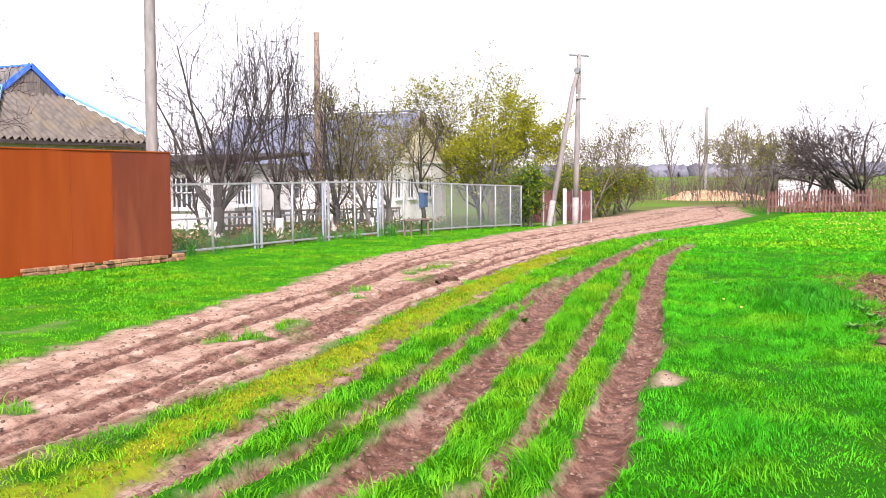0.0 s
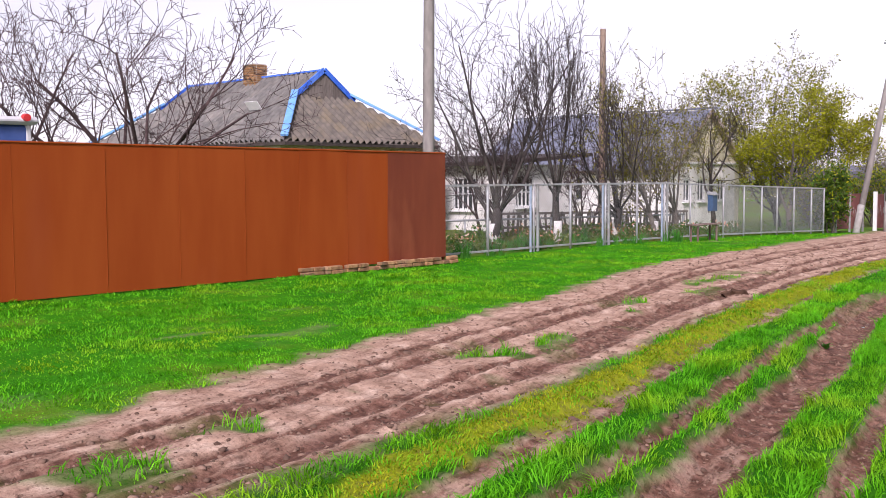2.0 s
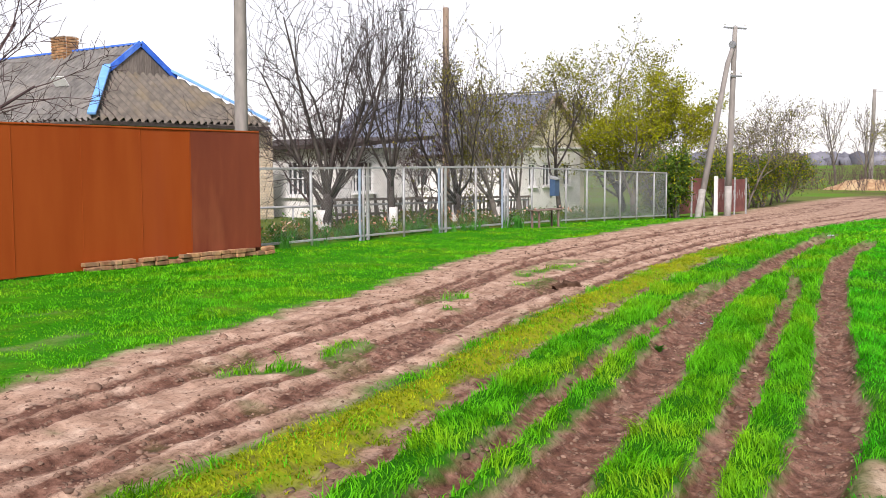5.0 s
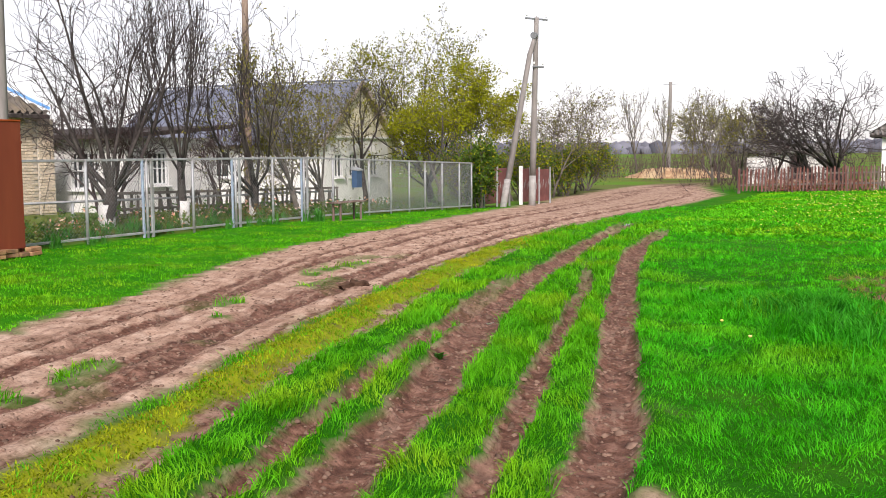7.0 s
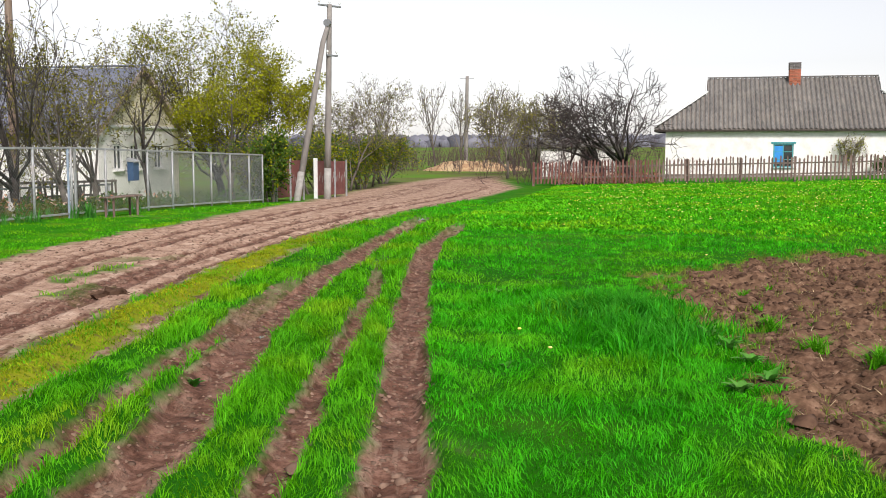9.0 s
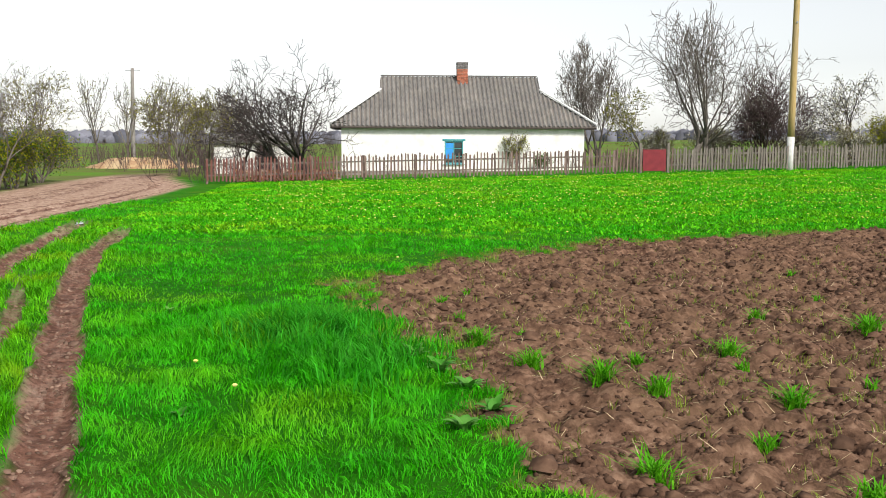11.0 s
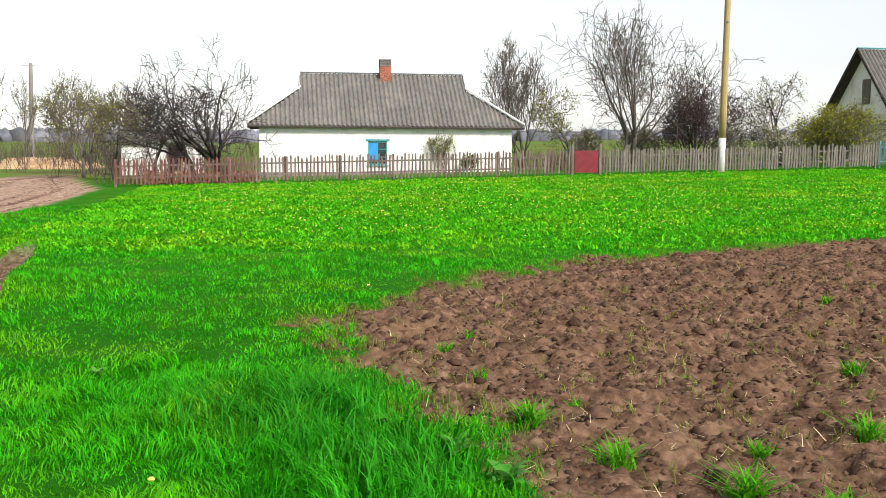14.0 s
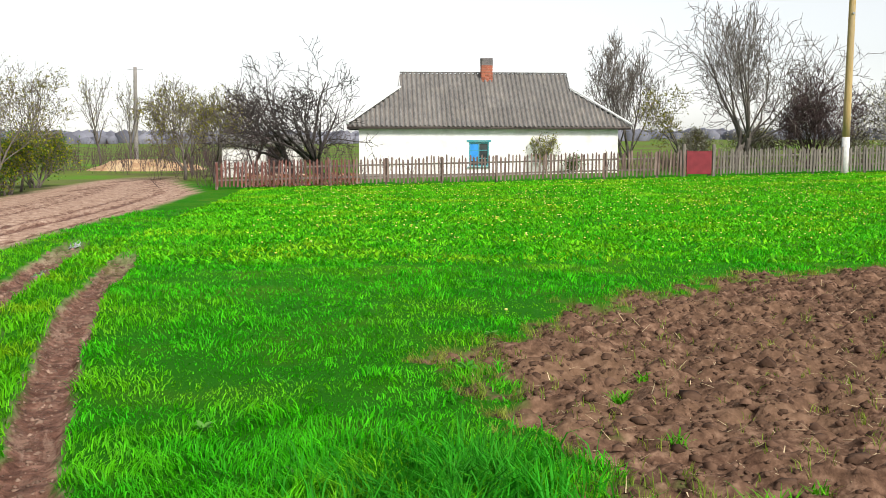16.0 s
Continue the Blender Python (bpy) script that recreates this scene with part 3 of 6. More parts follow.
# coarser growth on the far half of the field
fx_, fy_ = rg_.uniform(-9.5, 24, 170000), rg_.uniform(23, 53, 170000)
fd_, _, fp_, _, _, _, _ = lay(fx_, fy_)
keep = (fd_ < 0.3) & (fp_ < 0.2) & (rg_.uniform(0, 1, len(fx_)) < 0.3 + fbm(fx_, fy_, 2.5, 141)) & (fx_ > -6.5 - 0.06 * (fy_ - 20))
fx_, fy_ = fx_[keep], fy_[keep]
tagged(blades("clover", fx_, fy_, rg_.uniform(0.03, 0.1, len(fx_)), np.full(len(fx_), 0.036), M_CLOVER, 1.5, 15), "yellow-green clover and grass over the far field", "clover", kind="stuff")

# moss and short yellowed grass between the lanes
mx_, my_ = rg_.uniform(-8.2, -4.2, 260000), rg_.uniform(3.5, 24, 260000)
ml_ = lay(mx_, my_)
keep = rg_.uniform(0, 1, len(mx_)) < np.clip(ml_[1] * 1.2, 0, 1) * (0.35 + 0.6 * fbm(mx_, my_, 0.3, 151))
mx_, my_, mz_ = mx_[keep], my_[keep], (base_z(mx_, my_) + ml_[4])[keep]
M_MOSSBLADE = mat("yellowed_short_grass", (0.2, 0.26, 0.006), (0.35, 0.38, 0.012), 1.5, 0.7, 0.0, c3=(0.1, 0.32, 0.005), scale3=0.9, amount3=0.8, spread=0.4, spec=0.1, translucent=0.3)
tagged(blades("yellow_grass", mx_, my_, rg_.uniform(0.015, 0.045, len(mx_)), np.full(len(mx_), 0.011), M_MOSSBLADE, 1.0, 19, mz_), "short yellowed grass and moss between the lanes", "grass", kind="stuff")

# a rank, darker clump of tall grass beside the plot
tx_, ty_ = rg_.normal(-2.2, 0.3, 2600), rg_.normal(14.0, 0.3, 2600)
tx_, ty_ = np.concatenate([tx_, rg_.normal(-1.75, 0.3, 1000)]), np.concatenate([ty_, rg_.normal(12.9, 0.4, 1000)])
tl_ = lay(tx_, ty_)
keep = tl_[2] < 0.3
M_RANK = mat("dark_rank_grass", (0.018, 0.22, 0.006), (0.04, 0.36, 0.012), 2.0, 0.6, 0.0, c3=(0.06, 0.36, 0.02), scale3=1.2, amount3=0.5, spread=0.4, spec=0.12, translucent=0.35)
tagged(blades("tall_grass", tx_[keep], ty_[keep], rg_.uniform(0.1, 0.24, keep.sum()), np.full(keep.sum(), 0.011), M_RANK, 0.9, 29, (base_z(tx_, ty_) + tl_[4])[keep]), "rank clump of taller dark green grass", "grass", kind="stuff")


# ---- houses ----
def sheets(parent, name, material, origin, u, v, u0, u1, top, rise, wave=0.24, amp=0.065, wide=1.2, rows=3, lap=0.015):
    """A slope clad with corrugated sheets, each its own part. u runs along the eave, v up the slope; top(s) is the slope's length at s."""
    u, v, origin = Vector(u).normalized(), Vector(v).normalized(), Vector(origin)
    n = u.cross(v).normalized()
    if n.z < 0:
        n = -n
    cols = max(1, round((u1 - u0) / wide))
    step = (u1 - u0) / cols
    for c in range(cols):
        for r in range(rows):
            lo, hi = rise * r / rows, rise * (r + 1) / rows + 0.06
            k = max(6, int(step / wave * 5))
            drop = rnd.uniform(-0.012, 0.012)
            vs, ok = [], False
            for i in range(k + 1):
                s = u0 + step * (c + i / k)
                t = top(s)
                a, b = min(lo, t), min(hi, t)
                ok |= b - a > 0.02
                w = amp * math.sin(6.28318 * s / wave)
                off = n * (w + lap * (rows - r) / rows)
                vs += [origin + u * s + v * (a + (drop if r else drop * 2)) + off + n * 0.012, origin + u * s + v * b + off - n * 0.004]
            if ok:
                part(name, Build().add(vs, [(2 * i, 2 * i + 2, 2 * i + 3, 2 * i + 1) for i in range(k)]), material, parent, smooth=True)


def strip(parent, name, material, a, b, w, h, label=""):
    """A board of section w by h from a to b."""
    a, b = Vector(a), Vector(b)
    d = b - a
    m = Matrix.Translation((a + b) / 2) @ d.to_track_quat("X", "Z").to_matrix().to_4x4()
    return part(name, Build().block((0, 0, 0), (d.length, w, h), min(w, h) * 0.15, m), material, parent, label)


def wall(parent, a, b, z0, z1, t, holes, material, name="wall", label=""):
    """An upright wall from a to b on the plan, of thickness t, with rectangular holes (s0, s1, z0, z1)."""
    a, b = Vector((*a, 0)), Vector((*b, 0))
    d = b - a
    ln = d.length
    m = Matrix.Translation(a) @ Matrix.Rotation(math.atan2(d.y, d.x), 4, "Z")
    xs = sorted({0.0, ln, *[q for h in holes for q in h[:2]]})
    zs = sorted({z0, z1, *[q for h in holes for q in h[2:]]})
    nx_, nz_ = len(xs), len(zs)

    def solid(i, k):
        if not (0 <= i < nx_ - 1 and 0 <= k < nz_ - 1):
            return False
        x, z = (xs[i] + xs[i + 1]) / 2, (zs[k] + zs[k + 1]) / 2
        return not any(h[0] < x < h[1] and h[2] < z < h[3] for h in holes)
    vs = [m @ Vector((x, y, z)) for y in (0.0, t) for x in xs for z in zs]

    def vid(i, k, back):
        return back * nx_ * nz_ + i * nz_ + k
    fs = []
    for i in range(nx_ - 1):
        for k in range(nz_ - 1):
            if solid(i, k):
                fs.append((vid(i, k, 0), vid(i + 1, k, 0), vid(i + 1, k + 1, 0), vid(i, k + 1, 0)))
                fs.append((vid(i, k, 1), vid(i, k + 1, 1), vid(i + 1, k + 1, 1), vid(i + 1, k, 1)))
                for di, dk, e0, e1 in ((-1, 0, (i, k), (i, k + 1)), (1, 0, (i + 1, k), (i + 1, k + 1)), (0, -1, (i, k), (i + 1, k)), (0, 1, (i, k + 1), (i + 1, k + 1))):
                    if not solid(i + di, k + dk):
                        fs.append((vid(*e0, 0), vid(*e1, 0), vid(*e1, 1), vid(*e0, 1)))
    bd = Build().add(vs, fs)
    return part(name, bd, material, parent, label)


M_GLASS = mat("window_glass", (0.03, 0.035, 0.04), (0.05, 0.055, 0.06), 2, 0.08, 0.0, spec=0.8)
M_WHITE = mat("white_gloss_paint", (0.72, 0.72, 0.72), (0.8, 0.8, 0.79), 6, 0.5, 0.05)
M_TEAL = mat("turquoise_paint", (0.04, 0.26, 0.3), (0.07, 0.34, 0.37), 6, 0.55, 0.1, c3=(0.2, 0.3, 0.3), scale3=4)
M_BLUEGLASS = mat("blue_window_board", (0.02, 0.22, 0.62), (0.04, 0.3, 0.72), 5, 0.5, 0.05)
M_CHIM = mat("chimney_red_brick", (0.3, 0.09, 0.055), (0.42, 0.15, 0.09), 10, 0.9, 0.4, spread=0.3)
M_SOOT = mat("sooty_brick", (0.12, 0.11, 0.11), (0.22, 0.2, 0.2), 10, 0.9, 0.4, spread=0.2)


def window(parent, a, d, z0, z1, w, frame_m, bars=(1, 1), glass=None, label="", sill=True):
    """A window in a wall: a on the plan, d along the wall (unit), outward is to the right of d."""
    m = Matrix.Translation((a[0], a[1], 0)) @ Matrix.Rotation(math.atan2(d[1], d[0]), 4, "Z")
    h = z1 - z0
    f = 0.07
    bd = Build()
    bd.block((f / 2, 0.06, z0 + h / 2), (f, 0.09, h), 0.008, m).block((w - f / 2, 0.06, z0 + h / 2), (f, 0.09, h), 0.008, m)
    bd.block((w / 2, 0.06, z0 + f / 2), (w - 2 * f, 0.085, f), 0.008, m).block((w / 2, 0.06, z1 - f / 2), (w - 2 * f, 0.085, f), 0.008, m)
    win = part("window", bd, frame_m, parent, label)
    for i in range(1, bars[0] + 1):
        part("mullion", Build().block((w * i / (bars[0] + 1), 0.065, z0 + h / 2), (0.045, 0.05, h - 2 * f), 0.006, m), frame_m, win)
    for i in range(1, bars[1] + 1):
        part("glazing_bar", Build().block((w / 2, 0.068, z0 + h * i / (bars[1] + 1)), (w - 2 * f, 0.04, 0.035), 0.006, m), frame_m, win)
    part("pane", Build().box((w / 2, 0.085, z0 + h / 2), (w - 2 * f, 0.008, h - 2 * f), m), glass or M_GLASS, win, "dark window glass")
    if sill:
        part("sill", Build().block((w / 2, -0.03, z0 - 0.03), (w + 0.14, 0.16, 0.04), 0.008, m), frame_m, win)
    return win


def chimney(parent, c, w, d, z0, z1, material, cap, cap_h=0.25):
    """A brick chimney laid course by course."""
    ch = part("chimney", Build().box((c[0], c[1], (z0 + z1) / 2), (w - 0.03, d - 0.03, z1 - z0)), M_MORTAR, parent, "brick chimney stack with sooty top courses")
    z, k = z0, 0
    while z < z1 - 0.04:
        top = z > z1 - cap_h
        e = 0.03 if top else 0.0
        nb = 2 + k % 2
        for side in (-1, 1):
            for i in range(nb):
                part("brick", Build().block((c[0] - w / 2 + (i + 0.5) * w / nb, c[1] + side * (d / 2 - 0.04 + e / 2), z + 0.034), (w / nb - 0.012 + (e if nb == 1 else 0), 0.1, 0.066), 0.006), cap if top else material, ch)
            part("brick", Build().block((c[0] + side * (w / 2 - 0.04 + e / 2), c[1], z + 0.034), (0.1, d - 0.21, 0.066), 0.006), cap if top else material, ch)
        z, k = z + 0.078, k + 1
    return ch


def dutch_roof(house, L, W, e, r, R, g, mat_side, mat_hip, trim, hip_trim, trim_w, boards, rows=3):
    """Roof with gablets over hips: ridge along x."""
    yg = W / 2 * (r - g) / (r - e)
    roof = part("roof", Build().add([(-L / 2, -W / 2, e - 0.03), (L / 2, -W / 2, e - 0.03), (L / 2, W / 2, e - 0.03), (-L / 2, W / 2, e - 0.03), (-R / 2, 0, r - 0.06), (R / 2, 0, r - 0.06), (-R / 2, -yg, g - 0.05), (R / 2, -yg, g - 0.05), (-R / 2, yg, g - 0.05), (R / 2, yg, g - 0.05)],
                [(0, 1, 7, 5, 4, 6), (2, 3, 8, 4, 5, 9), (1, 2, 9, 7), (3, 0, 6, 8), (6, 4, 8), (7, 9, 5), (3, 2, 1, 0)]), M_WOOD_GREY, house, "roof deck under corrugated sheets")
    slope = math.hypot(W / 2, r - e)
    hipl = math.hypot((L - R) / 2, g - e)

    def side_top(s):
        x = abs(s)
        if x <= R / 2:
            return slope
        return max(0.0, slope * (g - e) / (r - e) * (L / 2 - x) / (L / 2 - R / 2))

    def hip_top(s):
        y = abs(s)
        return hipl if y <= yg else max(0.0, hipl * (W / 2 - y) / (W / 2 - yg))
    for sg in (-1, 1):
        sheets(roof, "roof_sheet", mat_side, (0, sg * W / 2, e), (1, 0, 0), (0, -sg * W / 2, r - e), -L / 2, L / 2, side_top, slope, rows=rows)
        sheets(roof, "roof_sheet", mat_hip, (sg * L / 2, 0, e), (0, 1, 0), (-sg * (L - R) / 2, 0, g - e), -W / 2, W / 2, hip_top, hipl, rows=2)
        x = sg * R / 2
        for k in range(9):
            y0, y1 = -yg + 2 * yg * k / 9, -yg + 2 * yg * (k + 1) / 9
            t0, t1 = r - 0.05 - (r - g) * abs(y0) / yg, r - 0.05 - (r - g) * abs(y1) / yg
            part("gablet_board", Build().prism([(y0 + 0.008, g - 0.03), (y1 - 0.008, g - 0.03), (y1 - 0.008, max(t1, g)), (y0 + 0.008, max(t0, g))], 0, x + sg * 0.01, x + sg * 0.035), boards, roof)
        for sy in (-1, 1):
            strip(roof, "verge_board", trim, (x + sg * 0.06, sy * yg * 1.12, g - (r - g) * 0.12 + 0.03), (x + sg * 0.06, 0, r + 0.04), 0.05, trim_w)
            strip(roof, "hip_cap", hip_trim, (x, sy * yg, g + 0.15), (sg * L / 2, sy * W / 2, e + 0.15), 0.05 + trim_w, 0.08)
        strip(roof, "fascia", M_DARKWOOD, (-L / 2, sg * (W / 2 - 0.02), e - 0.07), (L / 2, sg * (W / 2 - 0.02), e - 0.07), 0.03, 0.1, "dark eaves board")
        strip(roof, "fascia", M_DARKWOOD, (sg * (L / 2 - 0.02), -W / 2, e - 0.07), (sg * (L / 2 - 0.02), W / 2, e - 0.07), 0.03, 0.1)
    strip(roof, "ridge_cap", trim if trim is M_BLUE else M_SLATE, (-R / 2, 0, r + 0.03), (R / 2, 0, r + 0.03), 0.16, 0.06)
    return roof


M_VERGE = mat("brown_verge_paint", (0.3, 0.23, 0.19), (0.4, 0.32, 0.27), 6, 0.8, 0.2)
M_DARKWOOD = mat("dark_eaves_wood", (0.035, 0.028, 0.025), (0.07, 0.055, 0.05), 6, 0.9, 0.3)

# low white house across the field
h3 = thing("house", (2.75, 64.3, -0.35), "low whitewashed brick cottage with a grey corrugated hip roof", "house", turn=1)
E3 = 2.72
wall(h3, (-6.6, -3.12), (6.6, -3.12), -0.5, E3, 0.4, [(5.55, 6.57, 0.72, 1.95)], M_WHITEWASH, label="peeling whitewashed brick wall")
wall(h3, (6.6, 2.75), (-6.6, 2.75), -0.5, E3, 0.4, [], M_WHITEWASH)
wall(h3, (6.6, -2.72), (6.6, 2.35), -0.5, E3, 0.4, [], M_WHITEWASH)
wall(h3, (-6.6, 2.35), (-6.6, -2.72), -0.5, E3, 0.4, [], M_WHITEWASH)
part("plinth", Build().box((0, -0.185, 0.1), (13.26, 5.93, 0.5)), M_CONCRETE, h3, "grey plinth")
w3 = window(h3, (-1.05, -3.12), (1, 0), 0.72, 1.95, 1.02, M_TEAL, (1, 2), None, "turquoise framed window with a blue board in half of it")
part("window_board", Build().block((-0.77, -3.06, 1.42), (0.42, 0.02, 0.85), 0.004), M_BLUEGLASS, w3, "bright blue board")
part("lintel", Build().block((-0.54, -3.13, 2.01), (1.25, 0.06, 0.1), 0.01), M_TEAL, w3, "turquoise lintel")
dutch_roof(h3, 14.4, 6.9, E3, 5.6, 8.9, 4.68, M_SLATE, M_SLATE, M_WHITE, M_WHITE, 0.1, M_WOOD_GREY, rows=3)
chimney(h3, (0.15, -0.25), 0.6, 0.5, 4.9, 6.35, M_CHIM, M_SOOT, 0.42)

M_MORTAR_PALE = mat("pale_mortar", (0.5, 0.44, 0.36), (0.6, 0.54, 0.45), 12, 0.95, 0.4)
# house behind the red fence: its hip end faces the street
h1 = thing("house", (-28.35, 20.8, 0), "brick house with blue-trimmed lichened corrugated roof", "house")
for a_, b_, hs_ in (((5.25, -2.55), (5.25, 2.55), []), ((-5.25, 2.55), (-5.25, -2.55), []), ((-5.25, -2.85), (5.25, -2.85), [(6.5, 7.5, 0.9, 2.2)]), ((5.25, 2.85), (-5.25, 2.85), [(1.0, 2.0, 0.9, 2.2)])):
    wall(h1, a_, b_, -0.3, 2.68, 0.3, hs_, M_MORTAR_PALE, label="pale brick wall")
hb = Build().block((0, 0, 0), (0.1, 0.25, 0.065), 0.006).mesh("brick", M_BRICK_SIL)
for k in range(34):
    for i in range(9):
        ob = new("brick", hb)
        ob.parent = h1
        ob.matrix_basis = pose(5.22, 2.72 - i * 0.26 - (0.13 if k % 2 else 0), 0.05 + k * 0.077)
part("pier", Build().block((5.12, 3.16, 1.27), (0.3, 0.58, 2.64), 0.01), M_MORTAR_PALE, h1, "pale brick corner pier")
for k in range(33):
    for i in range(2):
        ob = new("brick", hb)
        ob.parent = h1
        ob.matrix_basis = pose(5.24, 3.31 - i * 0.27 - (0.03 if k % 2 else 0), 0.05 + k * 0.077)
dutch_roof(h1, 11.3, 6.0, 2.7, 4.92, 7.3, 4.13, M_SLATE, M_SLATE_LICHEN, M_BLUE, M_SKYBLUE, 0.16, M_WOOD_GREY, rows=3)
chimney(h1, (0.3, -0.1), 0.62, 0.5, 4.5, 5.38, M_BRICK_OLD, M_BRICK_OLD, 0.2)
part("patch", Build().block((2.55, -1.72, 3.75), (0.62, 0.02, 0.3), 0.004, Matrix.Translation((2.55, -1.72, 3.75)) @ Matrix.Rotation(math.atan2(2.22, 3.0), 4, "X") @ Matrix.Translation((-2.55, 1.72, -3.62))), M_WHITE, h1, "pale sheet patch on the roof")

# cream house with metal tiles behind the garden
h2 = thing("house", (-25.9, 37.4, -0.4), "cream limewashed house with a blue-grey metal tile roof", "house")
G2, R2 = 2.6, 4.72
wall(h2, (-4.75, -2.65), (4.75, -2.65), -0.3, G2, 0.35, [(1.2, 2.0, 1.1, 2.1), (4.6, 5.4, 1.1, 2.1)], M_WHITEWASH, label="peeling whitewashed wall")
wall(h2, (4.75, 2.65), (-4.75, 2.65), -0.3, G2, 0.35, [], M_CREAM)
wall(h2, (4.75, -2.3), (4.75, 2.3), -0.3, G2, 0.35, [(0.55, 1.12, 1.1, 2.0), (1.6, 2.2, 1.1, 2.0), (3.2, 3.8, 1.1, 2.0)], M_WHITEWASH, label="white gable wall")
wall(h2, (-4.75, 2.3), (-4.75, -2.3), -0.3, G2, 0.35, [], M_WHITEWASH)
for y_, w_ in ((-1.75, 0.57), (-0.7, 0.6), (0.9, 0.6)):
    window(h2, (4.75, y_), (0, 1), 1.1, 2.0, w_, M_WHITE, (1, 0), label="white framed window")
for x_ in (-3.55, -0.15):
    window(h2, (x_, -2.65), (1, 0), 1.1, 2.1, 0.8, M_WHITE, (1, 1), label="white framed window")
part("gable", Build().prism([(-2.65, G2), (2.65, G2), (0, R2 - 0.1)], 0, 4.5, 4.74), M_CREAM, h2, "cream painted gable")
part("gable", Build().prism([(-2.65, G2), (2.65, G2), (0, R2 - 0.1)], 0, -4.74, -4.5), M_CREAM, h2)
roof2 = part("roof", Build().prism([(-3.0, G2 - 0.28), (0, R2), (3.0, G2 - 0.28), (2.9, G2 - 0.36), (0, R2 - 0.09), (-2.9, G2 - 0.36)], 0, -4.95, 4.98), M_VERGE, h2, "roof boards")
sl2 = math.hypot(3.0, R2 - G2 + 0.28)
for sg in (-1, 1):
    sheets(roof2, "roof_sheet", M_TIN, (0, sg * 3.05, G2 - 0.3), (1, 0, 0), (0, -sg * 3.0, R2 - G2 + 0.28), -5.0, 5.02, lambda s: sl2, sl2, wave=0.3, amp=0.02, rows=6, lap=0.05, wide=1.3)
    strip(roof2, "verge_board", M_VERGE, (5.0, sg * 3.05, G2 - 0.34), (5.0, 0, R2 - 0.02), 0.03, 0.16)
strip(roof2, "ridge_cap", M_TIN, (-5.15, 0, R2 + 0.06), (5.25, 0, R2 + 0.06), 0.22, 0.06)
part("cornice", Build().block((4.78, 0, G2), (0.08, 5.3, 0.1), 0.02), M_WHITE, h2, "white cornice")

# two-storey house at the far end of the picket fence
h4 = thing("house", (38.4, 66, 0.4), "pale brick house with a steep corrugated roof", "house")
wall(h4, (-6.2, -3.6), (6.2, -3.6), -0.6, 3.0, 0.35, [(2.2, 3.5, 1.0, 2.5), (5.4, 6.8, 1.0, 2.5)], M_CREAM, label="pale patterned brick wall")
wall(h4, (6.2, 3.6), (-6.2, 3.6), -0.6, 3.0, 0.35, [], M_CREAM)
wall(h4, (6.2, -3.25), (6.2, 3.25), -0.6, 3.0, 0.35, [], M_CREAM)
wall(h4, (-6.2, 3.25), (-6.2, -3.25), -0.6, 3.0, 0.35, [], M_CREAM)
for x_, w_ in ((-4.0, 1.3), (-0.8, 1.4)):
    window(h4, (x_, -3.6), (1, 0), 1.0, 2.5, w_, M_WHITE, (1, 0), label="white framed window with light curtains")
part("gable", Build().prism([(-3.6, 3.0), (3.6, 3.0), (0, 6.75)], 0, -6.2, -5.9), M_WHITEWASH, h4, "whitewashed brick gable")
part("gable", Build().prism([(-3.6, 3.0), (3.6, 3.0), (0, 6.75)], 0, 5.9, 6.2), M_WHITEWASH, h4)
part("attic_door", Build().block((-6.23, -0.3, 4.35), (0.06, 0.85, 1.5), 0.01), M_WOOD_GREY, h4, "grey plank attic door")
roof4 = part("roof", Build().prism([(-4.2, 2.55), (0, 6.9), (4.2, 2.55), (4.1, 2.45), (0, 6.78), (-4.1, 2.45)], 0, -6.7, 6.7), M_DARKWOOD, h4, "roof boards")
sl4 = math.hypot(4.2, 4.35)
for sg in (-1, 1):
    sheets(roof4, "roof_sheet", M_SLATE, (0, sg * 4.25, 2.53), (1, 0, 0), (0, -sg * 4.2, 4.35), -6.75, 6.75, lambda s: sl4, sl4, rows=4)
    strip(roof4, "verge_board", M_DARKWOOD, (-6.78, sg * 4.25, 2.5), (-6.78, 0, 6.9), 0.03, 0.18)
strip(roof4, "ridge_cap", M_TEAL, (-6.75, 0, 6.97), (6.75, 0, 6.97), 0.24, 0.07, "turquoise ridge capping")


# ---- fences and poles of the street ----
red = thing("sheet_metal_fence", (-14.12, 5.0, 0), "tall red-oxide painted sheet metal fence", "fence")
seams = [-9.0, -7.4, -5.7, -4.1, -2.5, -0.9, 0.7, 1.75, 3.1, 4.3, 5.5, 6.6, 7.65, 8.62, 10.15]
for i, (a, b) in enumerate(zip(seams, seams[1:])):
    last = i == len(seams) - 2
    zb = 0.02 + 0.12 * float(sstep(5.0, 9.0, a))
    bow = rnd.uniform(-0.006, 0.006)
    vs = []
    for j in range(7):
        y = a + (b - a) * j / 6
        for z in (zb, 2.17 - 0.004 * (y - 0)):
            vs.append((bow * math.sin(3.14159 * j / 6) + (0.004 if i % 2 else 0.0), y + (0.02 if j == 6 and not last else 0), z))
    pb = Build().add(vs, [(2 * j, 2 * j + 2, 2 * j + 3, 2 * j + 1) for j in range(6)])
    pb.add([(x - 0.003, y, z) for x, y, z in vs], [(2 * j + 1, 2 * j + 3, 2 * j + 2, 2 * j) for j in range(6)])
    part("panel", pb, M_RUST_DARK if last else M_RUST, red, "darker repainted sheet" if last else "")
for a in seams[1:-1]:
    part("seam", Build().block((0.006, a + 0.01, 1.12), (0.005, 0.012, 2.0), 0.001), M_RUST, red)
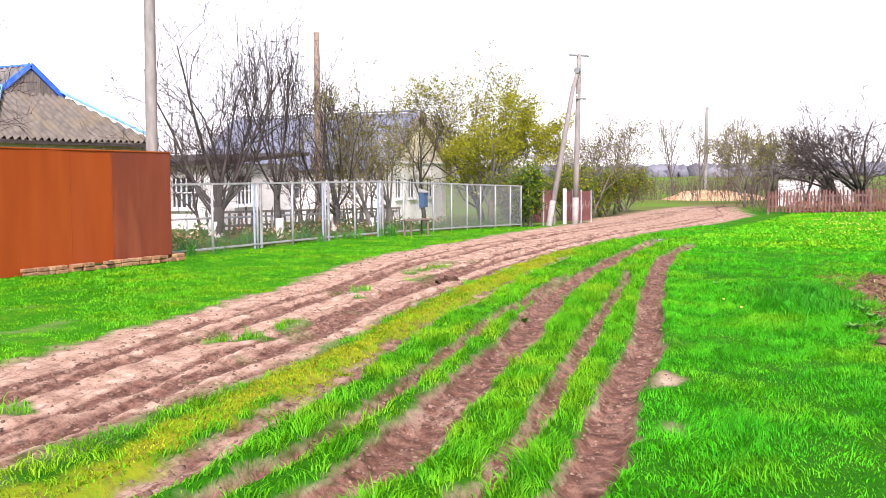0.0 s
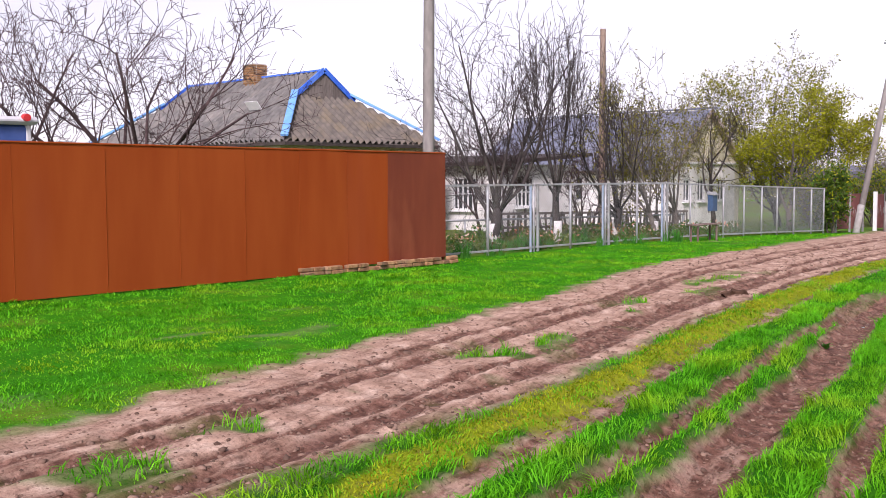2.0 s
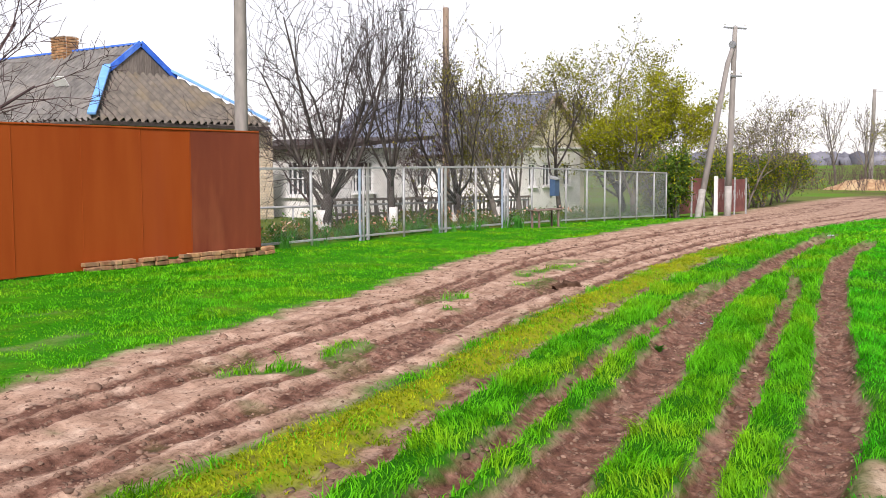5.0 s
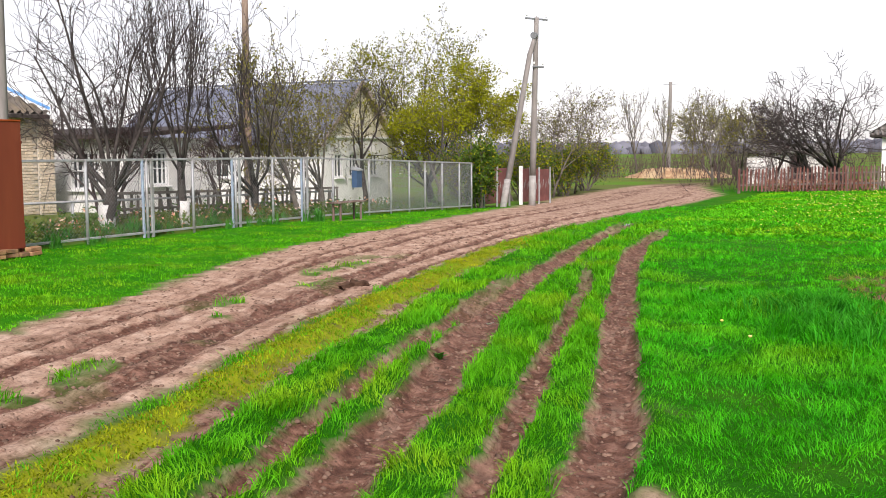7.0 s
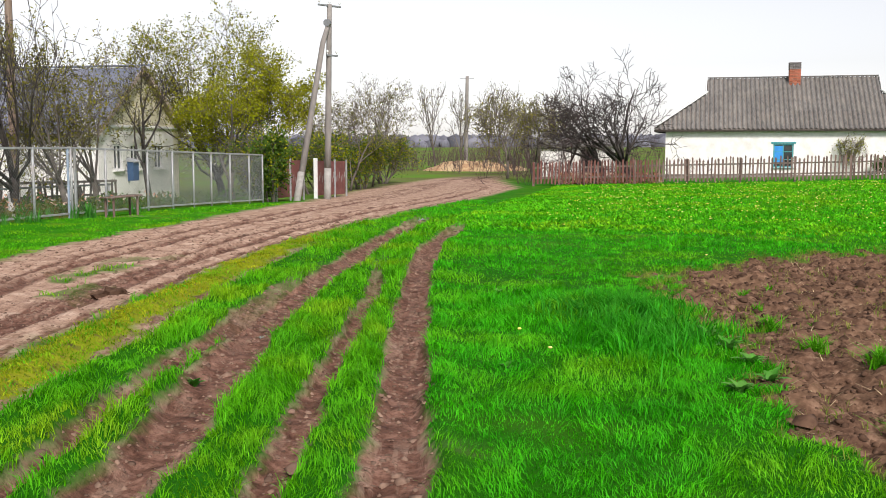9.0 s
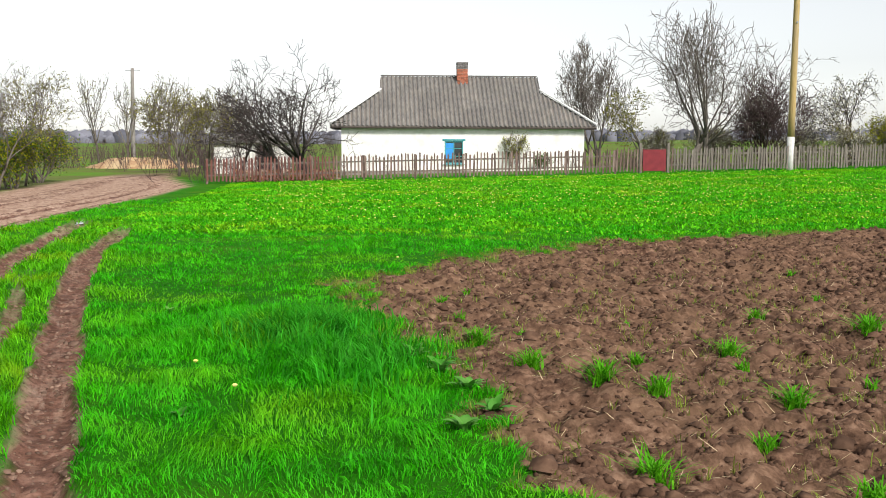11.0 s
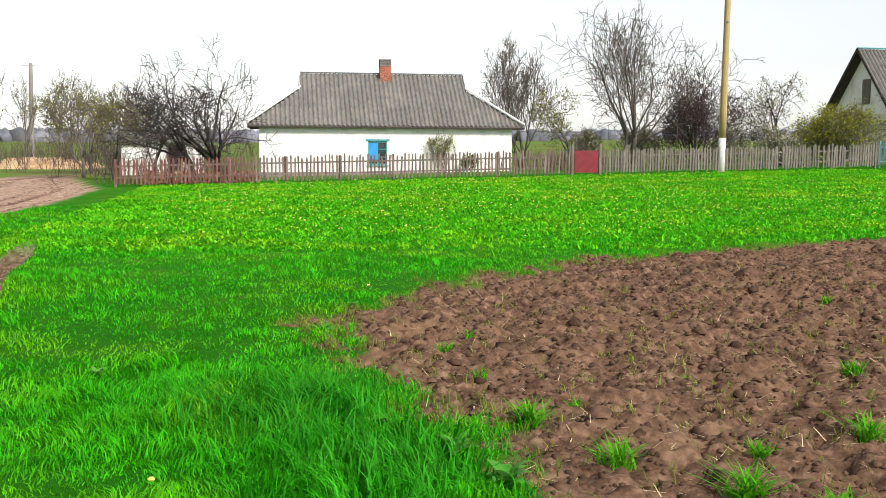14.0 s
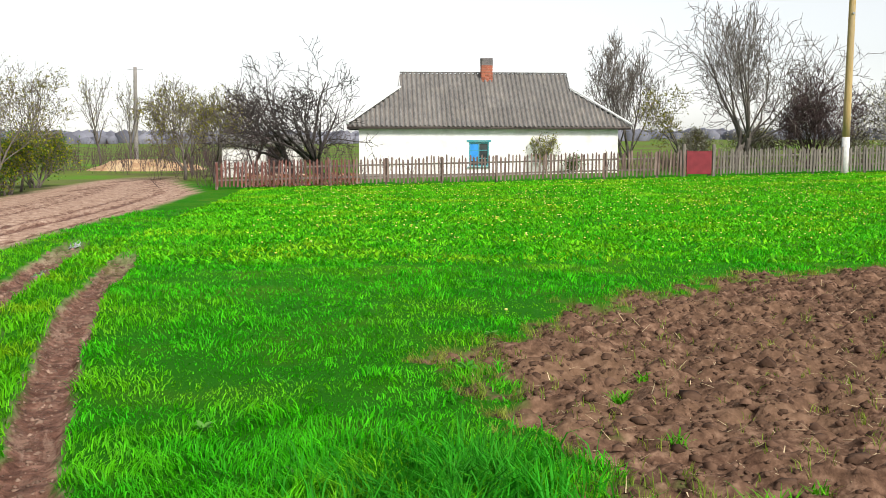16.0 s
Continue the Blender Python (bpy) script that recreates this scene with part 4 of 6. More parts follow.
for a in seams[::2] + [10.05]:
    part("post", Build().block((-0.08, a, 1.05), (0.06, 0.06, 2.15), 0.008), M_RUST_DARK, red)
for z in (0.45, 1.8):
    part("rail", Build().block((-0.035, 0.6, z), (0.03, 19.2, 0.04), 0.006), M_RUST_DARK, red)
part("cap", Build().block((0.0, 0.57, 2.175), (0.035, 19.15, 0.03), 0.008, Matrix.Rotation(-0.004, 4, "X")), M_RUST, red)

bricks = thing("brick_row", (-13.98, 11.5, 0), "row of loose old bricks under the metal fence", "bricks")
y, k = 0.0, 0
while y < 3.75:
    ln = rnd.choice((0.25, 0.25, 0.12, 0.2))
    for lv in range(2 if rnd.random() < 0.75 else 1):
        m = Matrix.Translation((rnd.uniform(-0.03, 0.03), y + ln / 2, 0.05 + lv * 0.07)) @ Euler((rnd.uniform(-0.06, 0.06), rnd.uniform(-0.08, 0.08), rnd.uniform(-0.12, 0.12))).to_matrix().to_4x4()
        part("brick", Build().block((0, 0, 0), (0.12, ln - 0.012, 0.065), 0.01, m), M_BRICK_OLD, bricks)
    y, k = y + ln, k + 1


def pole(at, h, r0, r1, material, label, lean=(0, 0), square=False, white=0.0, wash=None):
    p = thing("utility_pole", at, label, "utility pole")
    n = 4 if square else 10
    z0 = white if white else -0.3
    def q(z):
        return (lean[0] * z / h, lean[1] * z / h, z)
    def rad(z):
        return r0 + (r1 - r0) * z / h
    zs = [z0 + (h - z0) * i / 6 for i in range(7)]
    part("shaft", Build().tube([q(z) for z in zs], [rad(z) for z in zs], n), material, p, smooth=not square)
    if white:
        part("base", Build().tube([q(-0.3), q(white)], [rad(0) * 1.04, rad(white) * 1.04], n), wash or M_LIME, p, "limewashed foot", smooth=not square)
    return p


def crossarm(p, z, half, turn, n=2, off=(0, 0)):
    m = Matrix.Translation((off[0], off[1], z)) @ Matrix.Rotation(radians(turn), 4, "Z")
    arm = part("crossarm", Build().block((0, 0, 0), (half * 2, 0.06, 0.06), 0.008, m), M_WIRE, p, "steel crossarm")
    for i in range(n):
        x = -half + 0.05 + (2 * half - 0.1) * i / max(1, n - 1)
        part("insulator", Build().tube([m @ Vector((x, 0, 0.02)), m @ Vector((x, 0, 0.08)), m @ Vector((x, 0, 0.1)), m @ Vector((x, 0, 0.15)), m @ Vector((x, 0, 0.18))], [0.012, 0.012, 0.035, 0.04, 0.02], 8), M_WHITE, arm, "white porcelain insulator")


pole((-14.75, 15.3, 0), 8.5, 0.125, 0.095, M_CONCRETE, "grey concrete pole behind the metal fence", (0.0, 0.12))
p2 = pole((-23.3, 33.3, -0.3), 7.6, 0.15, 0.11, M_POLEWOOD, "old brown timber pole in the garden", (0.0, 0.05))
crossarm(p2, 7.55, 0.12, 20, 1, (0, 0.05))
p3 = pole((-14.4, 38.3, -0.35), 6.75, 0.13, 0.085, M_CONCRETE, "concrete power pole with a strut", (0.12, 0.12), white=1.1, wash=M_LIME_OLD)
crossarm(p3, 6.7, 0.5, 60, 3, (0.12, 0.12))
crossarm(p3, 5.0, 0.25, 60, 2, (0.2, 0.1))
part("strut", Build().tube([(-0.3, -2.1, -0.2), (0.02, -0.3, 5.4), (0.1, 0.0, 6.0)], [0.12, 0.095, 0.085], 8), M_CONCRETE, p3, "leaning concrete strut", True)
part("strut_foot", Build().tube([(-0.305, -2.13, -0.25), (-0.24, -1.75, 1.0)], [0.13, 0.118], 8), M_LIME_OLD, p3, "limewashed foot", True)
part("bracket", Build().tube([(0.1, 0.0, 6.1), (0.1, -0.12, 6.1)], [0.13, 0.13], 8), M_WIRE, p3)
p4 = pole((-32.3, 133.7, -1.9), 12.3, 0.3, 0.2, M_CONCRETE, "distant concrete power pole", (0.2, 0))
crossarm(p4, 12.0, 0.9, 10, 3, (0.2, 0))
p5 = pole((17.8, 53.6, 0.2), 9.6, 0.17, 0.13, M_POLEWOOD_Y, "yellowed timber power pole with a limewashed concrete foot", (0.05, 0), white=1.65)
crossarm(p5, 9.2, 0.35, 0, 2, (0.05, 0))
part("bracket", Build().tube([(0.04, -0.18, 7.0), (0.04, 0.18, 7.0)], [0.05, 0.05], 6), M_WIRE, p5)

# wire mesh fence with iron posts
FY = [15.25, 17.15, 18.7, 20.05, 21.45, 22.82, 24.1, 25.4, 27.2, 28.4, 29.5, 30.5, 31.65, 32.9, 33.85]
chain = thing("wire_mesh_fence", (-14.8, 0, 0), "grey iron-framed wire mesh garden fence", "fence")
def fence_top(y):
    return 1.5 - 0.25 * max(0.0, (y - 24) / 10)
for i, y in enumerate(FY):
    g0 = float(base_z(-14.8, y))
    dbl = y in (18.7, 21.45, 24.1)
    part("post", Build().tube([(0, y, g0 - 0.2), (0, y, fence_top(y) + 0.02)], [0.03, 0.03], 6), M_IRON, chain, smooth=True)
    if dbl:
        part("post", Build().block((0.0, y + 0.14, (g0 + fence_top(y)) / 2), (0.04, 0.07, fence_top(y) - g0), 0.006), M_IRON, chain)
        part("post", Build().block((0.0, y - 0.11, (g0 + fence_top(y)) / 2), (0.04, 0.05, fence_top(y) - g0), 0.006), M_PALEBLUE, chain, "pale blue iron post")
for i, (a, b) in enumerate(zip(FY, FY[1:])):
    ga, gb = float(base_z(-14.8, a)), float(base_z(-14.8, b))
    ta, tb = fence_top(a), fence_top(b)
    strip(chain, "top_rail", M_IRON, (0, a, ta), (0, b, tb), 0.04, 0.045)
    strip(chain, "bottom_rail", M_IRON, (0, a, ga + 0.1), (0, b, gb + 0.1), 0.04, 0.045)
    dense = a >= 27.2
    pitch, th = (0.045, 0.003) if dense else (0.075, 0.0016)
    bd = Build()
    h, ln = (ta - ga - 0.12), b - a
    for sgn in (1, -1):
        s = -h
        while s < ln + h:
            y0, y1 = (s, s + h) if sgn > 0 else (s, s - h)
            z0, z1 = 0.0, h
            lo, hi = min(y0, y1), max(y0, y1)
            if hi > 0 and lo < ln:
                def at_y(yy):
                    return z0 + (z1 - z0) * (yy - y0) / (y1 - y0)
                ca, cb = min(max(y0, 0), ln), min(max(y1, 0), ln)
                if abs(ca - cb) > 0.02:
                    bd.tube([(0, a + ca, ga + 0.11 + at_y(ca)), (0, a + cb, ga + 0.11 + at_y(cb))], [th, th], 3, False)
            s += pitch
    part("wire_mesh", bd, M_WIRE, chain, "diamond wire mesh")


# ---- trees and shrubs ----
def leaf_mesh(pts, n, size, jitter, r, lobes=1):
    """Small folded leaf quads round given points."""
    pts = np.asarray(pts)
    p = pts[r.integers(0, len(pts), n)] + r.normal(0, jitter, (n, 3))
    a = r.normal(0, 1, (n, 3))
    a /= np.linalg.norm(a, axis=1)[:, None]
    b = np.cross(a, r.normal(0, 1, (n, 3)))
    b /= np.linalg.norm(b, axis=1)[:, None]
    s = size * r.uniform(0.6, 1.4, (n, 1))
    v = np.stack([p - a * s, p + b * s * 0.45, p + a * s, p - b * s * 0.45], 1).reshape(-1, 3)
    k = np.arange(n)[:, None] * 4
    return v, k + np.array([[0, 1, 2, 3]])


def thin_tubes(rows):
    """Three-sided tapering tubes for many twigs at once: rows is twigs by points by (x, y, z, radius)."""
    p, r = rows[:, :, :3], rows[:, :, 3]
    d = np.gradient(p, axis=1)
    d /= np.linalg.norm(d, axis=2, keepdims=True) + 1e-9
    a = np.cross(d, np.array([0.31, 0.17, 0.93]))
    a /= np.linalg.norm(a, axis=2, keepdims=True) + 1e-9
    b = np.cross(d, a)
    m, n = p.shape[:2]
    v = np.stack([p + (a * math.cos(q) + b * math.sin(q)) * r[:, :, None] for q in (0.0, 2.0944, 4.1888)], 2)
    idx = np.arange(m * n * 3).reshape(m, n, 3)
    f = [np.stack([idx[:, :-1, k], idx[:, :-1, (k + 1) % 3], idx[:, 1:, (k + 1) % 3], idx[:, 1:, k]], -1).reshape(-1, 4) for k in range(3)]
    return v.reshape(-1, 3), np.concatenate(f)


def tree(at, h, reach, trunk, seed, bark, label, category="tree", kids=(6, 5, 5, 4), first=0.25, rise=0.35, lean=(0.0, 0.0), stems=1,
         leaves=None, white=0.0, group="", twig=0.008, crook=0.13, name="tree", droop=0.0, fork=0.0):
    """A branching tree, h high and reaching out by reach: trunk and limbs taper into many twigs; leaves are scattered round the twigs.
    With fork the trunk stops at that share of the height and opens into spreading limbs."""
    r = random.Random(seed)
    t = thing(name, (at[0], at[1], float(base_z(at[0], at[1])) - 0.05), label, category, group)
    grown, tips = [], []

    def grow(p, d, ln, rad, lv):
        n = 5 if lv == 0 else 4 if lv < 3 else 3
        pts, rr, q = [p], [rad], Vector(d)
        c = crook * (0.8 if lv == 0 else 1.0)
        for i in range(n):
            q = (q + Vector((r.gauss(0, c), r.gauss(0, c), r.gauss(0, c * 0.7) + (rise * (0.2 if lv < 3 else 0.1) if lv else 0.05) - droop * lv * 0.1))).normalized()
            pts.append(pts[-1] + q * ln / n)
            rr.append(max(twig * 0.6, rad * (1 - (0.3 if fork and lv == 0 else 0.7) * (i + 1) / n)))
        grown.append((pts, rr, lv))
        if lv >= len(kids) - 1:
            tips.extend(pts[1:])
        if lv >= len(kids):
            return
        k = max(2, kids[lv] + r.choice((-1, 0, 0, 1)))
        f0 = (0.6 if fork else first) if lv == 0 else 0.25
        for i in range(k):
            f = min(f0 + (1 - f0) * (i + r.random()) / k, 0.99)
            j = min(int(f * n), n - 1)
            b = pts[j].lerp(pts[j + 1], f * n - j)
            axis = (pts[j + 1] - pts[j]).normalized()
            az = i * 2.4 + r.uniform(-0.6, 0.6)
            s1 = axis.cross(Vector((0.2, 0.9, 0.3))).normalized()
            s2 = axis.cross(s1)
            ang = r.uniform(0.45, 0.95) if lv == 0 else r.uniform(0.4, 0.9) if lv == 1 else r.uniform(0.5, 1.15)
            dd = axis * math.cos(ang) + (s1 * math.cos(az) + s2 * math.sin(az)) * math.sin(ang)
            size = ln * r.uniform(0.45, 0.75) * (1.1 - 0.45 * f)
            if fork and lv == 0:
                ang = r.uniform(0.2, 0.95)
                dd = axis * math.cos(ang) + (s1 * math.cos(az) + s2 * math.sin(az)) * math.sin(ang)
                size = h * r.uniform(0.5, 0.72)
            grow(b, dd.normalized(), size * (1.25 if lv == 0 else 1.0), max(twig, rr[j] * (r.uniform(0.34, 0.56) if fork and lv == 0 else r.uniform(0.5, 0.68) if lv == 0 else r.uniform(0.32, 0.52))), lv + 1)

    for s in range(stems):
        a = s * 2.4 + r.random()
        off = 0.0 if stems == 1 else 0.18
        out = 0.3 if stems > 1 else 0.0
        d0 = Vector((lean[0] + math.cos(a) * out, lean[1] + math.sin(a) * out, 1)).normalized()
        grow(Vector((math.cos(a) * off, math.sin(a) * off, -0.1)), d0, h * (fork if fork else 0.7 if stems == 1 else r.uniform(0.5, 0.75)), trunk * (1 if stems == 1 else 0.7), 0)
    top = sorted(q.z for q in tips)[int(len(tips) * 0.995)]
    mid = Vector((sum(q.x for q in tips) / len(tips), sum(q.y for q in tips) / len(tips), 0))
    wide = sorted(math.hypot(q.x - mid.x, q.y - mid.y) for q in tips)[int(len(tips) * 0.97)]
    fz, fx = h / top, reach / wide
    def fit(q):
        return Vector((q.x * fx, q.y * fx, q.z * fz))
    wood, fine = Build(), {}
    for pts, rr, lv in grown:
        if lv < 2:
            wood.tube([fit(q) for q in pts], rr, 8 if lv == 0 else 6)
        else:
            fine.setdefault(len(pts), []).append([(q.x * fx, q.y * fx, q.z * fz, w) for q, w in zip(pts, rr)])
    tips = [tuple(fit(q)) for q in tips]
    part("trunk", wood, bark, t, smooth=True)
    vs, fs, k0 = [], [], 0
    for n, rows in fine.items():
        v, f = thin_tubes(np.array(rows))
        vs.append(v)
        fs.append(f + k0)
        k0 += len(v)
    ob = new("twig_tangle", bulk("twig_tangle", np.concatenate(vs), np.concatenate(fs), bark))
    ob.parent = t
    ob["kind"] = "stuff"
    if white:
        part("limewash", Build().tube([(0, 0, -0.1), (lean[0] * white * 0.5, lean[1] * white * 0.5, white * 0.5), (lean[0] * white, lean[1] * white, white)], [trunk * 1.15, trunk * 1.06, trunk * 1.02], 10), M_LIME, t, "limewashed foot of the trunk", True)
    if leaves:
        for k, (material, n, size, jit) in enumerate(leaves):
            v, f = leaf_mesh(tips, n, size, jit, np.random.default_rng(seed + k))
            ob = new("foliage", bulk("foliage", v, f, material))
            ob.parent = t
            ob["kind"] = "stuff"
    return t


GARDEN = "bare fruit trees in the garden"
BARE = "bare dark fruit tree with dense twigs"
tree((-20.3, 12.2), 5.5, 3.7, 0.2, 1, M_BARK_R, "wide bare reddish fruit tree behind the metal fence", kids=(9, 7, 6, 3), lean=(0.0, -0.05), rise=0.2, fork=0.24, crook=0.26)
tree((-20.8, 9.2), 5.6, 2.5, 0.13, 91, M_BARK_R, "slender bare fruit tree behind the metal fence", kids=(6, 7, 5, 4), lean=(0.0, -0.1), rise=0.3, fork=0.25, crook=0.16)
tree((-17.6, 20.5), 6.5, 3.0, 0.17, 2, M_BARK, BARE + " and a limewashed foot", kids=(8, 7, 5, 3), fork=0.2, rise=0.4, crook=0.22, white=0.55, group=GARDEN)
tree((-16.6, 21.9), 5.9, 1.55, 0.11, 3, M_BARK, "tall narrow bare fruit tree with a limewashed foot", kids=(6, 7, 5, 2), fork=0.32, rise=0.6, crook=0.17, white=0.6, group=GARDEN)
tree((-16.35, 24.2), 5.5, 2.1, 0.12, 4, M_BARK, BARE + " coming into leaf", kids=(6, 7, 5, 2), fork=0.25, rise=0.45, crook=0.2, white=0.6, group=GARDEN, leaves=[(M_LEAF_O, 900, 0.035, 0.05)])
tree((-16.6, 26.5), 4.6, 2.0, 0.1, 5, M_BARK_L, "fruit tree with small olive young leaves", kids=(7, 6, 5, 3), fork=0.3, rise=0.3, crook=0.17, white=0.5, group=GARDEN, leaves=[(M_LEAF_O, 3600, 0.04, 0.06)])
tree((-16.9, 28.2), 4.5, 1.9, 0.1, 6, M_BARK_L, "fruit tree with small olive young leaves", kids=(7, 6, 5, 3), fork=0.3, rise=0.3, crook=0.17, white=0.5, group=GARDEN, leaves=[(M_LEAF_O, 3400, 0.04, 0.06)])
tree((-20.2, 23.2), 3.4, 1.8, 0.08, 7, M_BARK_R, "bare reddish garden shrub", "shrub", kids=(6, 5, 5, 3), stems=3, rise=0.4, name="shrub")
tree((-19.5, 27.0), 2.8, 1.5, 0.06, 8, M_BARK_R, "bare reddish garden shrub", "shrub", kids=(6, 5, 4, 3), stems=3, rise=0.4, name="shrub")
tree((-19.0, 30.5), 3.4, 1.3, 0.06, 9, M_BARK_L, "thin garden tree in pale blossom", kids=(6, 5, 4, 3), rise=0.4, leaves=[(M_BLOSSOM, 700, 0.04, 0.1), (M_LEAF_O, 500, 0.035, 0.1)])
tree((-18.2, 38.6), 5.5, 2.8, 0.13, 10, M_BARK_L, "spreading tree in bright yellow-green young leaf", kids=(8, 6, 5, 4), rise=0.35, first=0.12, leaves=[(M_LEAF_Y, 20000, 0.05, 0.13), (M_LEAF_O, 6000, 0.05, 0.13)])
tree((-20.3, 42.0), 7.4, 3.8, 0.18, 12, M_BARK, "tall fruit tree with sparse olive leaves and pale blossom", kids=(9, 6, 5, 3), rise=0.4, fork=0.22, crook=0.16, leaves=[(M_LEAF_O, 9000, 0.05, 0.1), (M_BLOSSOM, 3000, 0.045, 0.1), (M_LEAF_Y, 7000, 0.05, 0.1)])
tree((-19.4, 35.0), 5.2, 1.8, 0.1, 13, M_BARK, "fruit tree with olive young leaves", kids=(7, 5, 5, 4), rise=0.5, leaves=[(M_LEAF_O, 1800, 0.04, 0.1)])
tree((-14.9, 34.7), 2.2, 0.62, 0.04, 14, M_BARK_L, "dense upright green hedge bush at the fence end", "bush", kids=(9, 5, 4, 2), stems=6, rise=0.8, first=0.05, name="bush", leaves=[(M_LEAF_D, 9000, 0.06, 0.12), (M_LEAF_Y, 1800, 0.05, 0.12)])
tree((-16.2, 36.5), 2.6, 1.0, 0.05, 15, M_BARK_L, "twiggy bush with yellow-green leaves", "bush", kids=(8, 5, 4, 2), stems=4, rise=0.5, first=0.1, name="bush", leaves=[(M_LEAF_D, 1600, 0.05, 0.1), (M_LEAF_Y, 1800, 0.045, 0.1)])
for k, (x, y, h, s, c) in enumerate(((-17.8, 49.5, 5.2, 2.4, 0), (-18.6, 55.0, 5.6, 2.6, 0), (-18.2, 46.5, 2.6, 1.7, 1), (-18.0, 52.0, 2.4, 1.7, 1), (-19.0, 58.5, 3.0, 1.9, 1), (-22.5, 50.0, 6.0, 2.6, 0))):
    tree((x, y), h, s, 0.09, 20 + k, M_BARK_L, "young roadside tree with sparse olive leaves" if c == 0 else "green roadside bush beside the track", "tree" if c == 0 else "bush", kids=(7, 5, 5, 4) if c == 0 else (8, 5, 4, 2),
         stems=2 if c == 0 else 4, rise=0.6, first=0.12, name="tree" if c == 0 else "bush", leaves=[(M_LEAF_O, 1800, 0.05, 0.12)] if c == 0 else [(M_LEAF_D, 3800, 0.06, 0.16), (M_LEAF_Y, 3800, 0.055, 0.16)], twig=0.01)
# by the white house
tree((-5.6, 58.2), 6.6, 3.9, 0.24, 30, M_BARK, "old black bare spreading tree beside the white house", kids=(8, 7, 5, 3), fork=0.25, rise=0.3, crook=0.22, lean=(0.12, 0), twig=0.017)
tree((-6.9, 58.6), 6.2, 3.4, 0.19, 31, M_BARK, "leaning bare dark tree beside the white house", kids=(6, 6, 4, 3), fork=0.25, rise=0.35, crook=0.22, lean=(-0.2, 0), twig=0.017)
for k, (x, y, h, s, lv) in enumerate(((-11.0, 61.0, 4.6, 2.2, 1), (-13.4, 66.0, 5.0, 2.3, 1), (-9.5, 64.0, 4.2, 2.2, 0), (-14.5, 74.0, 5.4, 2.6, 1), (-12.0, 79.0, 5.6, 2.6, 0))):
    tree((x, y), h, s, 0.1, 40 + k, M_BARK_L if lv else M_BARK_R, "bare twiggy fruit tree with a few olive leaves" if lv else "bare brown twiggy fruit tree", kids=(7, 5, 5, 4), first=0.15, rise=0.35, leaves=[(M_LEAF_O, 1600, 0.06, 0.15)] if lv else None, twig=0.016, group="fruit trees past the picket fence")
tree((11.0, 66.0), 7.4, 2.2, 0.12, 50, M_BARK_L, "tall slender bare grey tree behind the house", kids=(8, 5, 5, 4), first=0.15, rise=0.8, stems=3, twig=0.016)
tree((12.6, 60.5), 4.2, 1.7, 0.1, 51, M_BARK_L, "small tree with olive young leaves", kids=(7, 5, 5, 3), first=0.3, rise=0.4, leaves=[(M_LEAF_O, 1500, 0.06, 0.12)], lean=(-0.15, 0), twig=0.011)
tree((15.2, 60.5), 8.6, 4.6, 0.22, 52, M_BARK_L, "large bare grey tree with two leaning limbs", kids=(6, 7, 6, 3), fork=0.25, rise=0.25, crook=0.24, lean=(-0.22, 0), twig=0.017)
tree((15.9, 60.8), 8.6, 3.6, 0.17, 53, M_BARK_L, "bare grey tree with upright limbs", kids=(6, 7, 5, 3), fork=0.3, rise=0.4, crook=0.18, lean=(0.16, 0), twig=0.017)
tree((19.0, 60.0), 5.0, 2.4, 0.09, 54, M_BARK_R, "bare many-stemmed brown shrub", "shrub", kids=(8, 6, 5, 3), stems=5, first=0.1, rise=0.5, twig=0.016, name="shrub")
tree((24.2, 60.5), 4.9, 2.7, 0.14, 55, M_BARK, "gnarled fruit tree in pale blossom", kids=(7, 6, 5, 3), fork=0.35, crook=0.2, rise=0.1, droop=0.3, twig=0.016, leaves=[(M_BLOSSOM, 1800, 0.05, 0.14), (M_LEAF_O, 900, 0.05, 0.14)])
tree((26.0, 58.0), 3.2, 2.2, 0.06, 56, M_BARK_L, "rounded yellow-green bush behind the fence", "bush", kids=(9, 6, 5, 2), stems=6, first=0.08, rise=0.5, twig=0.011, name="bush", leaves=[(M_LEAF_Y, 5200, 0.06, 0.16), (M_LEAF_O, 2600, 0.06, 0.16)])
tree((30.2, 57.0), 5.2, 2.9, 0.17, 57, M_BARK, "dark bare garden tree with a limewashed foot", kids=(7, 6, 4, 3), fork=0.25, crook=0.17, rise=0.3, white=0.7, twig=0.016)
for k, (x, y) in enumerate(((13.8, 63.0), (17.2, 63.5), (21.6, 62.0), (22.8, 58.5), (27.8, 61.0))):
    tree((x, y), 2.2, 1.3, 0.05, 60 + k, M_BARK_L, "low garden shrub in white blossom", "shrub", kids=(8, 5, 4, 2), stems=4, rise=0.4, first=0.1, name="shrub", group="blossoming shrubs", twig=0.01, leaves=[(M_BLOSSOM, 1500, 0.05, 0.14), (M_LEAF_O, 1200, 0.05, 0.14)])
tree((5.6, 60.9), 2.3, 0.9, 0.03, 70, M_BARK_L, "thin climbing shrub against the white wall", "shrub", kids=(6, 4, 4, 2), stems=4, rise=0.6, first=0.2, name="shrub", leaves=[(M_LEAF_O, 450, 0.05, 0.1), (M_LEAF_Y, 350, 0.05, 0.1)])
tree((7.0, 60.4), 1.0, 0.5, 0.03, 71, M_BARK_L, "small green shrub by the white wall", "shrub", kids=(7, 4, 3), stems=4, rise=0.4, first=0.1, name="shrub", leaves=[(M_LEAF_D, 900, 0.05, 0.1)])
